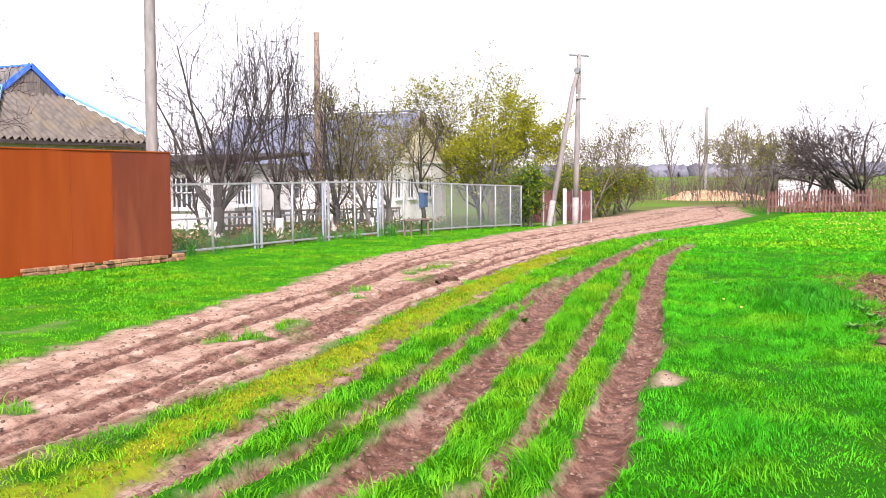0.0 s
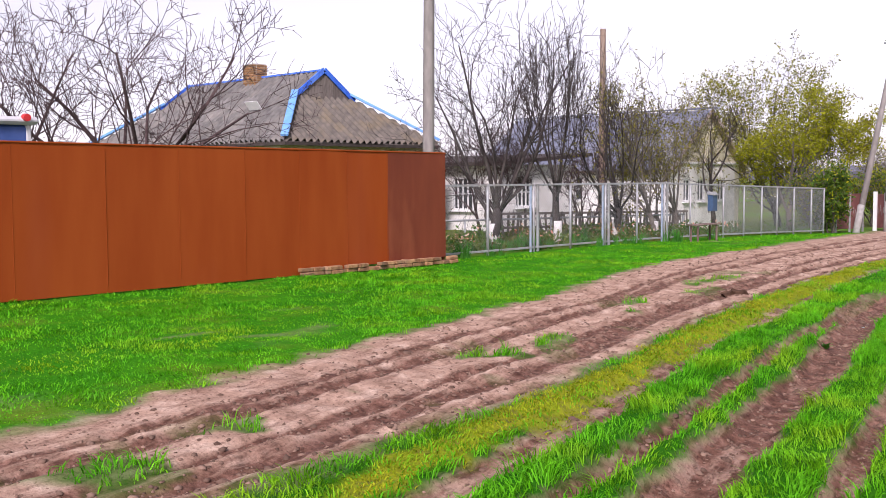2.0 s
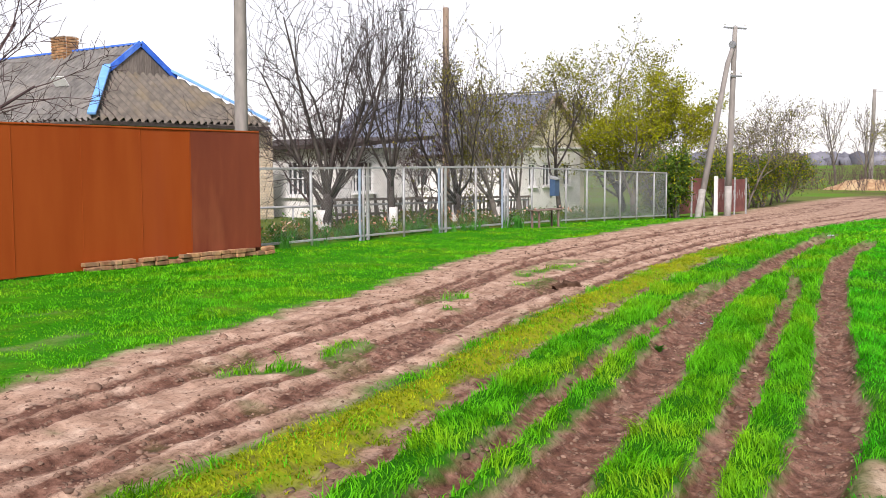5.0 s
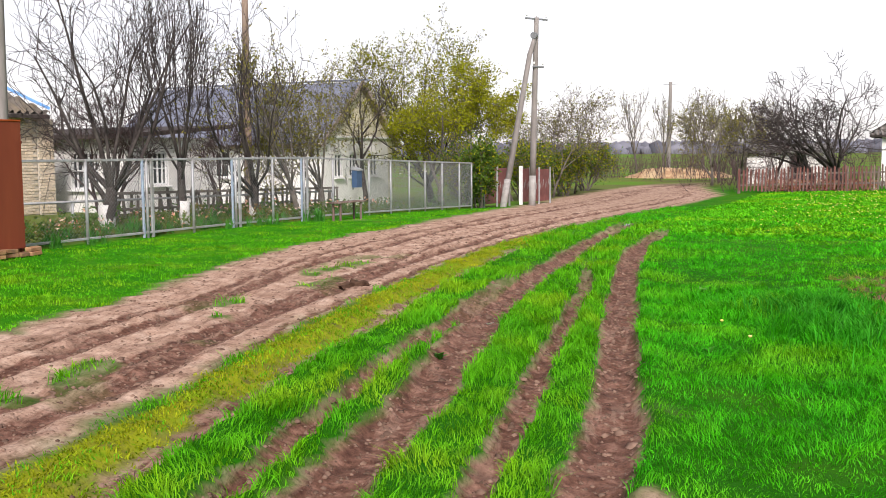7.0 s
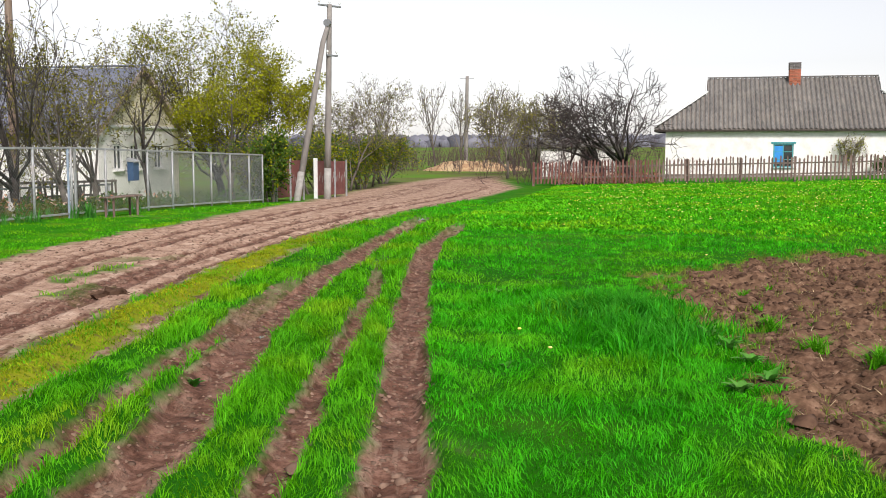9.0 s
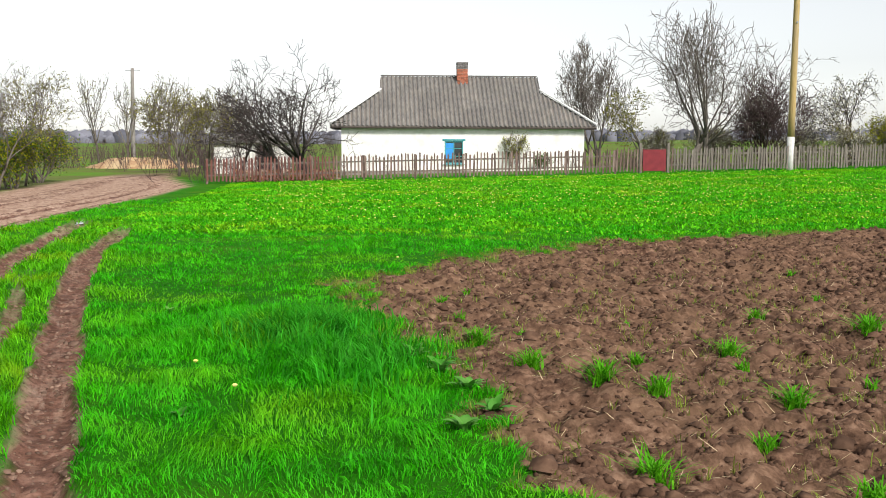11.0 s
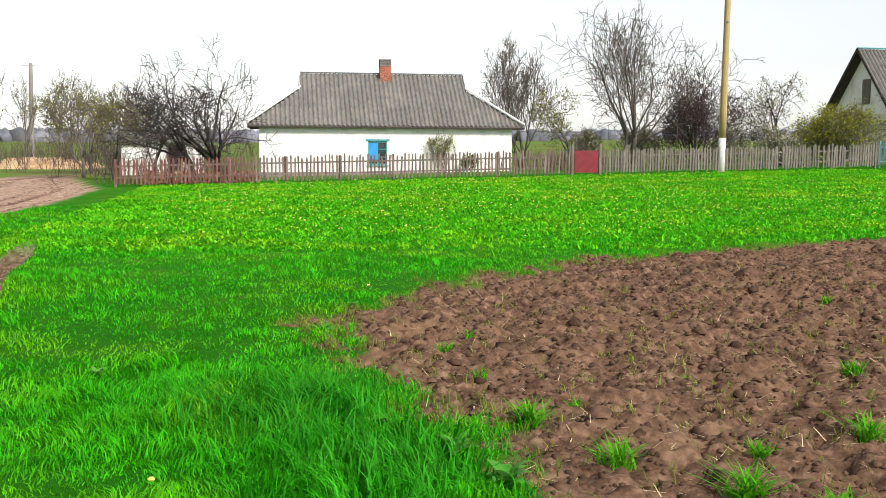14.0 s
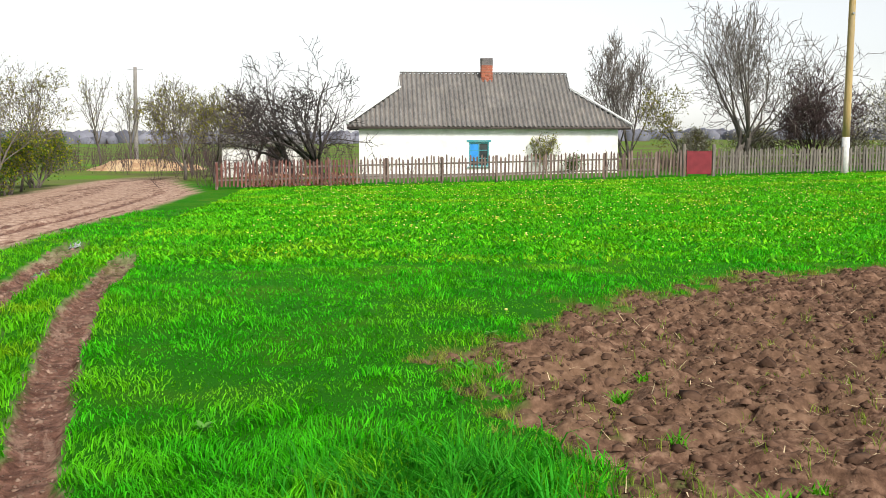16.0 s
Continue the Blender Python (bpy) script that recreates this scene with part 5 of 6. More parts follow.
# slender trees far along the road
for k, (x, y, h) in enumerate(((-30.5, 112, 9.0), (-28.0, 114, 8.6), (-25.6, 118, 9.0), (-23.0, 110, 8.8), (-19.6, 108, 7.8), (-17.5, 112, 8.0), (-15.0, 100, 6.6), (-40.0, 120, 8.0))):
    tree((x, y), h, 1.9, 0.14, 80 + k, M_BARK_L, "tall slender bare tree far along the road", kids=(9, 5, 4), first=0.2, rise=0.9, group="far slender trees", twig=0.025, leaves=[(M_LEAF_O, 260, 0.09, 0.2)])


# ---- far woods ----
def far_woods():
    """A belt of many small crowns on the low hills."""
    r = np.random.default_rng(17)
    n = 9000
    a = r.uniform(-1.45, 1.45, n)
    d = r.uniform(330, 560, n)
    x, y = -2 + d * np.sin(a), 8 + d * np.cos(a)
    gap = vnoise(x, y, 90, 5)
    ok = gap > 0.34
    x, y = x[ok], y[ok]
    n = len(x)
    z = base_z(x, y)
    h, w = r.uniform(2.2, 4.6, n), r.uniform(4.0, 9.0, n)
    ang = np.linspace(0, 6.283, 7)[:-1]
    ring = np.stack([np.cos(ang), np.sin(ang)], 1)
    vs = np.zeros((n, 13, 3))
    for lv, (f, g) in enumerate(((0.0, 0.9), (0.6, 1.0))):
        jit = r.uniform(0.6, 1.25, (n, 6))
        vs[:, lv * 6:lv * 6 + 6, 0] = x[:, None] + ring[:, 0] * w[:, None] * g * jit / 2
        vs[:, lv * 6:lv * 6 + 6, 1] = y[:, None] + ring[:, 1] * w[:, None] * g * jit / 2
        vs[:, lv * 6:lv * 6 + 6, 2] = (z + h * f - (0.5 if lv == 0 else 0))[:, None] + (r.uniform(-0.5, 0.5, (n, 6)) if lv else 0)
    vs[:, 12] = np.stack([x + r.uniform(-1, 1, n), y + r.uniform(-1, 1, n), z + h], 1)
    f = []
    for k in range(6):
        f += [[k, (k + 1) % 6, 6 + (k + 1) % 6], [k, 6 + (k + 1) % 6, 6 + k], [6 + k, 6 + (k + 1) % 6, 12]]
    fs = (np.arange(n)[:, None, None] * 13 + np.array(f)[None]).reshape(-1, 3)
    tagged(new("far_woods", bulk("far_woods", vs.reshape(-1, 3), fs, M_WOODS)), "belt of distant bare woods on the hills, bluish with painted haze", "woods", kind="stuff")


# bluish grey base colour: distance haze is painted into the crowns
M_WOODS = mat("hazed_distant_woods", (0.13, 0.135, 0.165), (0.19, 0.19, 0.22), 0.2, 1.0, 0.0, spread=0.3, spec=0.0)
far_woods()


def scrub(name, label, pts, n, h, seed, bark, leaf=None):
    """A tangle of thin bare stems, uncountable."""
    r = random.Random(seed)
    b = Build()
    for i in range(n):
        cx, cy, sx_, sy_ = r.choice(pts)
        x, y = cx + r.gauss(0, sx_), cy + r.gauss(0, sy_)
        z = float(base_z(x, y)) - 0.05
        d = Vector((r.gauss(0, 0.35), r.gauss(0, 0.35), 1)).normalized()
        l_ = h * r.uniform(0.5, 1.1)
        p0 = Vector((x, y, z))
        p1 = p0 + d * l_ * 0.5 + Vector((r.gauss(0, 0.08), r.gauss(0, 0.08), 0))
        b.tube([p0, p1, p1 + d * l_ * 0.5], [0.014, 0.01, 0.006], 3, False)
        for q in range(3):
            b.tube([p0.lerp(p1, 0.5 + 0.2 * q), p1 + Vector((r.gauss(0, 0.25), r.gauss(0, 0.25), l_ * 0.4))], [0.008, 0.005], 3, False)
    tagged(new(name, b.mesh(name, bark)), label, "scrub", kind="stuff")


scrub("scrub", "brown bare scrub along the field edge far off", [(-24, 88, 8, 4), (-14, 84, 4, 3), (-36, 95, 8, 5), (-10, 70, 2.5, 3)], 900, 2.6, 5, M_BARK_R)
scrub("scrub", "tangled bare scrub behind the picket fence", [(-7, 55.5, 2.2, 1.0), (20, 58, 4, 1.5), (12.5, 60, 1.5, 1)], 420, 1.3, 6, M_BARK_R)


# ---- picket fence across the field ----
pf = thing("picket_fence", (-9.5, 52.4, 0), "weathered wooden picket fence across the field", "fence")
PF_A, PF_B = Vector((0, 0)), Vector((42.0, 1.75))
pm = {}
for key, material in (("old", M_PICKET), ("red", M_PICKET_RED), ("grey", M_WOOD_GREY)):
    for w, h in ((0.075, 1.08), (0.085, 1.02), (0.07, 1.12)):
        b = Build().prism([(-w / 2, 0), (w / 2, 0), (w / 2, h - 0.07), (0, h), (-w / 2, h - 0.07)], 1, -0.012, 0.012)
        pm.setdefault(key, []).append(b.mesh("picket", material))


def pf_at(s):
    x, y = s, 1.75 * s / 42.0 + 0.12 * math.sin(s * 0.35)
    return x, y, float(base_z(x - 9.5, y + 52.4))


GATE = (20.1, 21.25)
s = 0.05
while s < 35.5:
    if not GATE[0] - 0.08 < s < GATE[1] + 0.08 and rnd.random() > 0.02:
        x, y, z = pf_at(s)
        kind = "red" if s < 5.8 else "grey" if s > 21.5 else "old"
        ob = new("picket", rnd.choice(pm[kind]))
        ob.parent = pf
        ob.matrix_basis = pose(x, y - 0.035, z + 0.1 + rnd.uniform(-0.04, 0.04), 0, rnd.gauss(0, 1.6), rnd.uniform(-3, 3))
    s += 0.165 if s < 21.5 else 0.14
s = 0.0
while s < 35.6:
    x, y, z = pf_at(s)
    part("post", Build().block((x, y + 0.05, z + 0.5), (0.1, 0.1, 1.3), 0.012), M_WOOD_GREY if s > 21 else M_PICKET, pf)
    if s + 2.35 < 35.8 and not (GATE[0] - 1.4 < s < GATE[0] - 0.1):
        q = pf_at(min(s + 2.35, 35.5))
        for zz in (0.38, 0.86):
            strip(pf, "rail", M_WOOD_GREY, (x, y, z + zz), (q[0], q[1], q[2] + zz), 0.035, 0.07)
    s += 2.35
gx_, gy_, gz_ = pf_at(20.67)
gate = thing("garden_gate", (gx_ - 9.5, gy_ + 52.4 - 0.05, gz_), "dark red painted sheet metal garden gate", "gate")
M_GATE = mat("dark_red_gate_paint", (0.16, 0.012, 0.02), (0.22, 0.02, 0.03), 4, 0.5, 0.1)
part("panel", Build().block((0, 0, 0.62), (1.1, 0.02, 1.0), 0.004), M_GATE, gate)
for x in (-0.52, 0.52):
    part("frame", Build().block((x, 0.03, 0.6), (0.045, 0.04, 1.12), 0.006), M_GATE, gate)
for x in (-0.66, 0.66):
    part("post", Build().block((x, 0.05, 0.65), (0.13, 0.13, 1.55), 0.012), M_WOOD_GREY, gate)
# turquoise fence in front of the brick house
M_TEAL_DARK = mat("dark_turquoise_paint", (0.015, 0.1, 0.115), (0.03, 0.16, 0.18), 6, 0.6, 0.1)
tf = thing("metal_railing", (26.2, 54.2, 0), "turquoise painted metal railing fence", "fence")
for i in range(56):
    x = i * 0.2
    z = float(base_z(26.2 + x, 54.2))
    part("bar", Build().box((x, 0, z + 0.62), (0.07, 0.02, 1.1)), M_TEAL if x > 4.5 else M_TEAL_DARK, tf)
    if i % 10 == 0:
        part("post", Build().block((x, 0.05, z + 0.6), (0.09, 0.09, 1.35), 0.01), M_TEAL, tf)
for zz in (0.3, 1.0):
    strip(tf, "rail", M_TEAL, (0, 0.02, float(base_z(26.2, 54.2)) + zz), (11.2, 0.02, float(base_z(37.4, 54.2)) + zz), 0.03, 0.05)

# reddish panel gates past the hedge
pg = thing("metal_gates", (-15.1, 0, 0), "rusty red metal yard gates with pale wave ornament", "gate")
M_GATES = mat("rusty_red_metal", (0.15, 0.05, 0.045), (0.22, 0.08, 0.07), 5, 0.6, 0.1, c3=(0.1, 0.04, 0.035), scale3=2)
for k, (a, b) in enumerate(((35.6, 36.6), (36.7, 37.7), (38.9, 39.8), (39.9, 40.8), (40.9, 42.0))):
    z = float(base_z(-15, a))
    pn = part("leaf", Build().block((0, (a + b) / 2, z + 0.72), (0.025, b - a, 1.25), 0.005), M_GATES, pg)
    for q in range(6):
        y = a + (b - a) * (q + 0.5) / 6
        part("ornament", Build().block((0.02, y, z + 0.75 + 0.09 * math.sin(q * 2.1 + k)), (0.008, 0.035, 0.22), 0.003), M_LIME_OLD, pn, "pale painted wave")
for y in (35.5, 36.65, 37.8, 39.85, 40.85, 42.1):
    part("post", Build().block((0.02, y, float(base_z(-15, y)) + 0.7), (0.06, 0.06, 1.45), 0.008), M_IRON, pg)
part("post", Build().block((0.05, 38.85, float(base_z(-15, 38.85)) + 0.7), (0.12, 0.12, 1.5), 0.01), M_WHITE, pg, "white painted gate post")

# bench and letter box by the fence
bench = thing("bench", (-14.15, 25.0, -0.02), "small weathered plank bench by the fence", "bench")
for k in range(2):
    part("plank", Build().block((-0.08 + 0.16 * k, 0, 0.43), (0.15, 1.25, 0.035), 0.006), M_PICKET, bench)
for y in (-0.48, 0.48):
    for x in (-0.1, 0.1):
        part("leg", Build().block((x, y, 0.2), (0.045, 0.045, 0.44), 0.006), M_PICKET, bench)
box = thing("letter_box", (-14.72, 26.3, 0.72), "blue metal letter box hung on the fence", "letter box")
part("body", Build().prism([(-0.12, 0), (0.12, 0), (0.12, 0.45), (-0.12, 0.45)], 0, 0.0, 0.16), mat("blue_grey_box_paint", (0.035, 0.07, 0.15), (0.06, 0.11, 0.2), 6, 0.5, 0.1), box)
part("lid", Build().prism([(-0.02, 0.45), (0.2, 0.43), (0.2, 0.46), (-0.02, 0.53)], 1, -0.14, 0.14), M_IRON, box, "sloping lid")
part("hanger", Build().block((-0.03, 0, 0.25), (0.03, 0.05, 0.62), 0.005), M_IRON, box)

# low board fence inside the garden
gf = thing("garden_fence", (-19.4, 0, 0), "crooked low grey board fence inside the garden", "fence")
y = 22.4
while y < 33.0:
    z = float(base_z(-19.4, y))
    ob = part("board", Build().prism([(-0.045, 0), (0.045, 0), (0.045, rnd.uniform(0.6, 0.85)), (-0.045, rnd.uniform(0.6, 0.85))], 0, -0.01, 0.01), M_WOOD_GREY, gf)
    ob.matrix_basis = pose(0, y, z - 0.03, rnd.gauss(0, 9), rnd.gauss(0, 5), 0)
    y += 0.2
for zz in (0.35, 0.75):
    strip(gf, "rail", M_WOOD_GREY, (0.03, 22.4, zz - 0.1), (0.03, 33.0, zz - 0.3), 0.04, 0.07)
rail_ = thing("garden_rail", (-18.3, 0, 0), "low grey pipe rail along the garden bed", "rail")
part("pipe", Build().tube([(0, 16.5, 0.62), (0, 31.0, 0.42)], [0.03, 0.03], 8), M_IRON, rail_, smooth=True)
for y in (16.6, 20.2, 23.8, 27.4, 30.9):
    part("post", Build().tube([(0, y, -0.3), (0, y, 0.62 - (y - 16.5) * 0.0138)], [0.03, 0.03], 8), M_IRON, rail_, smooth=True)

# tractor cab behind the metal fence
tr = thing("tractor", (-17.6, 7.55, 0), "large tractor parked behind the fence, grey cab roof showing", "tractor")
M_CAB = mat("pale_cab_plastic", (0.5, 0.5, 0.52), (0.6, 0.6, 0.62), 5, 0.5, 0.05)
M_TGREEN = mat("green_tractor_paint", (0.02, 0.12, 0.02), (0.03, 0.16, 0.03), 5, 0.4, 0.05)
M_RUBBER = mat("tyre_rubber", (0.02, 0.02, 0.02), (0.035, 0.035, 0.035), 12, 0.85, 0.3)
M_REDLAMP = mat("red_lamp", (0.5, 0.02, 0.02), (0.6, 0.03, 0.03), 5, 0.3, 0.0)
part("chassis", Build().block((-1.2, 0, 1.0), (3.4, 0.9, 0.7), 0.08), M_TGREEN, tr)
part("cab_glass", Build().block((0, 0, 1.98), (1.3, 1.5, 1.18), 0.06), mat("blue_tinted_glass", (0.04, 0.08, 0.24), (0.08, 0.13, 0.34), 2, 0.3, 0, spec=0.2), tr, "blue tinted cab glass")
part("cab_roof", Build().block((0, 0, 2.62), (1.5, 1.75, 0.13), 0.05), M_CAB, tr, "pale grey cab roof")
for y in (-0.72, 0.72):
    part("pillar", Build().block((0.62, y, 1.95), (0.09, 0.09, 1.3), 0.02), M_CAB, tr)
    part("lamp", Build().tube([(0.7, y * 0.9, 2.67), (0.8, y * 0.9, 2.67)], [0.07, 0.06], 10), M_REDLAMP, tr, "red lamp on the roof corner")
    part("wheel", Build().tube([(0, y * 1.15 - 0.22, 0.85), (0, y * 1.15 + 0.22, 0.85)], [0.85, 0.85], 24), M_RUBBER, tr)
    part("wheel", Build().tube([(-2.4, y * 1.1 - 0.16, 0.6), (-2.4, y * 1.1 + 0.16, 0.6)], [0.6, 0.6], 20), M_RUBBER, tr)
part("badge", Build().tube([(0.655, -0.42, 2.38), (0.675, -0.42, 2.38)], [0.12, 0.12], 16), mat("black_badge", (0.02, 0.02, 0.02), (0.03, 0.03, 0.02), 5, 0.5, 0), tr, "round black badge with a yellow rim")
part("badge_rim", Build().tube([(0.672, -0.42, 2.46), (0.672, -0.35, 2.38), (0.672, -0.42, 2.30), (0.672, -0.49, 2.38), (0.672, -0.42, 2.46)], [0.012] * 5, 5), mat("yellow_badge", (0.6, 0.45, 0.03), (0.7, 0.5, 0.05), 5, 0.5, 0), tr)

# shed behind the trees beside the white house
shed = thing("shed", (-9.6, 70.0, -0.4), "small whitewashed shed behind the trees", "shed")
wall(shed, (-2.2, -1.5), (2.2, -1.5), -0.3, 1.9, 0.25, [(2.6, 3.4, 0.0, 1.7)], M_WHITEWASH)
wall(shed, (2.2, 1.5), (-2.2, 1.5), -0.3, 1.9, 0.25, [], M_WHITEWASH)
wall(shed, (2.2, -1.25), (2.2, 1.25), -0.3, 1.9, 0.25, [], M_WHITEWASH)
wall(shed, (-2.2, 1.25), (-2.2, -1.25), -0.3, 1.9, 0.25, [], M_WHITEWASH)
part("roof", Build().prism([(-1.8, 1.85), (1.8, 2.35), (1.8, 2.45), (-1.8, 1.95)], 0, -2.5, 2.5), M_SLATE, shed, "grey lean-to roof")

# heap of straw and soil by the road
def heap():
    r = np.random.default_rng(23)
    n, mth = 90, 40
    u, w = np.meshgrid(np.linspace(-1, 1, n), np.linspace(-1, 1, mth))
    x, y = -20.6 + u * 4.6, 88.5 + w * 2.2
    d = np.clip(1 - (u ** 2 + w ** 2), 0, 1)
    z = base_z(x, y) - 0.05 + d ** 0.7 * (0.45 + 0.75 * fbm(x, y, 2.2, 7)) + d * (fbm(x, y, 0.5, 9) - 0.5) * 0.45
    i = (np.arange(mth - 1)[:, None] * n + np.arange(n - 1)[None, :]).ravel()
    me = bulk("heap", np.stack([x.ravel(), y.ravel(), z.ravel()], 1), np.stack([i, i + 1, i + 1 + n, i + n], 1), M_STRAW, True)
    tagged(new("heap", me), "long low heap of straw and reddish soil", "heap")


M_STRAW = mat("straw_and_soil", (0.28, 0.14, 0.08), (0.5, 0.36, 0.2), 3, 0.95, 0.6, c3=(0.55, 0.45, 0.28), scale3=0.8)
heap()

# white outbuilding between the two houses
annex = thing("outbuilding", (-24.6, 27.4, -0.1), "low white outbuilding with a grilled window", "outbuilding")
wall(annex, (-3.0, -2.0), (3.0, -2.0), -0.3, 2.2, 0.25, [(3.9, 5.0, 0.7, 1.8)], M_WHITEWASH, label="white wall")
wall(annex, (3.0, -1.75), (3.0, 1.75), -0.3, 2.2, 0.25, [(0.5, 1.5, 0.8, 1.8)], M_WHITEWASH)
wall(annex, (3.0, 2.0), (-3.0, 2.0), -0.3, 2.2, 0.25, [], M_WHITEWASH)
wall(annex, (-3.0, 1.75), (-3.0, -1.75), -0.3, 2.2, 0.25, [], M_WHITEWASH)
window(annex, (0.9, -2.0), (1, 0), 0.7, 1.8, 1.1, M_WHITE, (4, 1), label="white window with a grille")
window(annex, (3.0, -1.25), (0, 1), 0.8, 1.8, 1.0, M_WHITE, (4, 1), label="white window with a grille")
part("roof", Build().prism([(-2.4, 2.15), (2.4, 2.5), (2.4, 2.62), (-2.4, 2.27)], 0, -3.4, 3.4), M_DARKWOOD, annex, "dark flat roof")


# ---- garden plants, weeds, clods and puddles ----
def tuft_mesh(r, n, h, w, out):
    """A clump of arching blades."""
    v, f = [], []
    for i in range(n):
        a = r.uniform(0, 6.283)
        c, s = math.cos(a), math.sin(a)
        l_, o = h * r.uniform(0.6, 1.1), out * r.uniform(0.3, 1.0)
        bx, by = r.gauss(0, out * 0.22), r.gauss(0, out * 0.22)
        k = len(v)
        for t, ww in ((0, 1.0), (0.45, 0.85), (0.8, 0.5)):
            x, y, z = bx + c * o * t * t, by + s * o * t * t, l_ * (t - 0.35 * t * t * (o / out))
            v += [(x - s * w * ww / 2, y + c * w * ww / 2, z), (x + s * w * ww / 2, y - c * w * ww / 2, z)]
        v.append((bx + c * o, by + s * o, l_ * 0.72))
        f += [(k, k + 1, k + 3, k + 2), (k + 2, k + 3, k + 5, k + 4), (k + 4, k + 5, k + 6)]
    return Build().add(v, f)


M_TUFT = mat("bright_grass_tuft", (0.06, 0.32, 0.006), (0.13, 0.42, 0.012), 8, 0.6, 0.0, spread=0.25, spec=0.1, translucent=0.35)
M_STRAWBLADE = mat("dry_stalks", (0.36, 0.27, 0.15), (0.55, 0.44, 0.28), 9, 0.8, 0.0, spread=0.3, spec=0.15)
M_IRIS = mat("iris_leaves", (0.035, 0.2, 0.02), (0.09, 0.3, 0.04), 5, 0.6, 0.0, spread=0.3, spec=0.15, translucent=0.3)
tr_ = random.Random(77)
tuft_kinds = [tuft_mesh(tr_, n, h, 0.011, o).mesh("grass_tuft", M_TUFT) for n, h, o in ((70, 0.17, 0.16), (90, 0.2, 0.2), (45, 0.13, 0.13), (22, 0.12, 0.1), (14, 0.1, 0.09))]
for k, (x, y, q, sc) in enumerate(((1.63, 14.5, 0, 0.9), (-0.85, 13.6, 1, 1.0), (0.22, 12.95, 0, 0.9), (0.95, 13.15, 1, 1.0), (2.35, 13.9, 1, 1.25), (-0.55, 12.95, 1, 1.05), (-0.2, 12.2, 1, 1.1), (0.1, 11.95, 0, 1.0), (0.85, 11.75, 1, 1.1),
                               (0.9, 12.75, 3, 1.2), (-0.9, 14.9, 3, 1.2), (-0.45, 14.1, 3, 1.0), (0.55, 14.7, 3, 0.9), (1.9, 16.5, 3, 1.0), (3.4, 18.0, 2, 1.0), (-1.0, 15.8, 2, 1.0), (0.4, 11.0, 2, 1.0), (1.6, 12.3, 4, 1.2), (2.6, 15.5, 4, 1.2), (-0.7, 16.4, 4, 1.3), (4.6, 17.0, 3, 1.1), (3.2, 13.1, 3, 1.2), (-0.3, 10.6, 1, 1.0), (0.6, 10.2, 0, 1.0))):
    ob = new("grass_tuft", tuft_kinds[q])
    ob.matrix_basis = pose(x, y, ground_z(x, y) - 0.015, 0, 0, tr_.uniform(0, 360)) @ Matrix.Diagonal((sc, sc, sc, 1))
    tagged(ob, "bright green grass tuft in the ploughed soil" if q < 3 else "thin young grass tuft in the ploughed soil", "grass tuft", "tufts on the plot")

# dry stalks strewn over the plot
vs_, fs_ = [], []
r_ = np.random.default_rng(31)
n_ = 8000
qx, qy, qd = scatter(n_, 1.0, 13.5, 4.0, 13.0, r_)
pl = lay(qx, qy)
qz = base_z(qx, qy) + pl[4]
for x, y, z, m in zip(qx, qy, qz, pl[2]):
    if m < 0.6:
        continue
    a, l_, e_ = r_.uniform(0, 6.283), r_.uniform(0.02, 0.11), r_.uniform(-0.1, 0.7) ** 2
    d = np.array([math.cos(a), math.sin(a), e_ * 1.5])
    w_ = np.array([-math.sin(a), math.cos(a), 0]) * r_.uniform(0.002, 0.004)
    p0 = np.array([x, y, z + 0.006])
    k = len(vs_)
    vs_ += [p0 - w_, p0 + w_, p0 + d * l_ + w_ * 0.5, p0 + d * l_ - w_ * 0.5]
    fs_.append((k, k + 1, k + 2, k + 3))
tagged(new("dry_stalks", bulk("dry_stalks", np.array(vs_), np.array(fs_), M_STRAWBLADE)), "pale dry stalks strewn over the ploughed soil", "stalks", kind="stuff")
ex_, ey_ = r_.uniform(-3, 6, 30000), r_.uniform(9, 24, 30000)
em_ = lay(ex_, ey_)[2]
keep = (em_ > 0.12) & (em_ < 0.98)
wx, wy = np.concatenate([qx[pl[2] > 0.35][:1500], ex_[keep][:2200]]), np.concatenate([qy[pl[2] > 0.35][:1500], ey_[keep][:2200]])
rim = np.stack([ex_[keep], ey_[keep]], 1)[2200:]
for k, (x, y) in enumerate(rim[rim[:, 0] < 4][::max(1, len(rim) // 60)][:60]):
    ob = new("grass_tuft", tuft_kinds[2 + k % 3])
    sc = tr_.uniform(0.7, 1.3)
    ob.matrix_basis = pose(float(x), float(y), ground_z(x, y) - 0.015, 0, 0, tr_.uniform(0, 360)) @ Matrix.Diagonal((sc, sc, sc, 1))
    tagged(ob, "thin young grass tuft along the edge of the plot", "grass tuft", "tufts on the plot")
cl_ = np.repeat(np.arange(len(wx)), 5)
bx_, by_ = wx[cl_] + r_.normal(0, 0.02, len(cl_)), wy[cl_] + r_.normal(0, 0.02, len(cl_))
tagged(blades("sprouting_weeds", bx_, by_, r_.uniform(0.03, 0.1, len(cl_)), np.full(len(cl_), 0.006), M_GRASS_PALE, 0.9, 9), "pale sprouting weeds scattered over the plot", "weeds", kind="stuff")


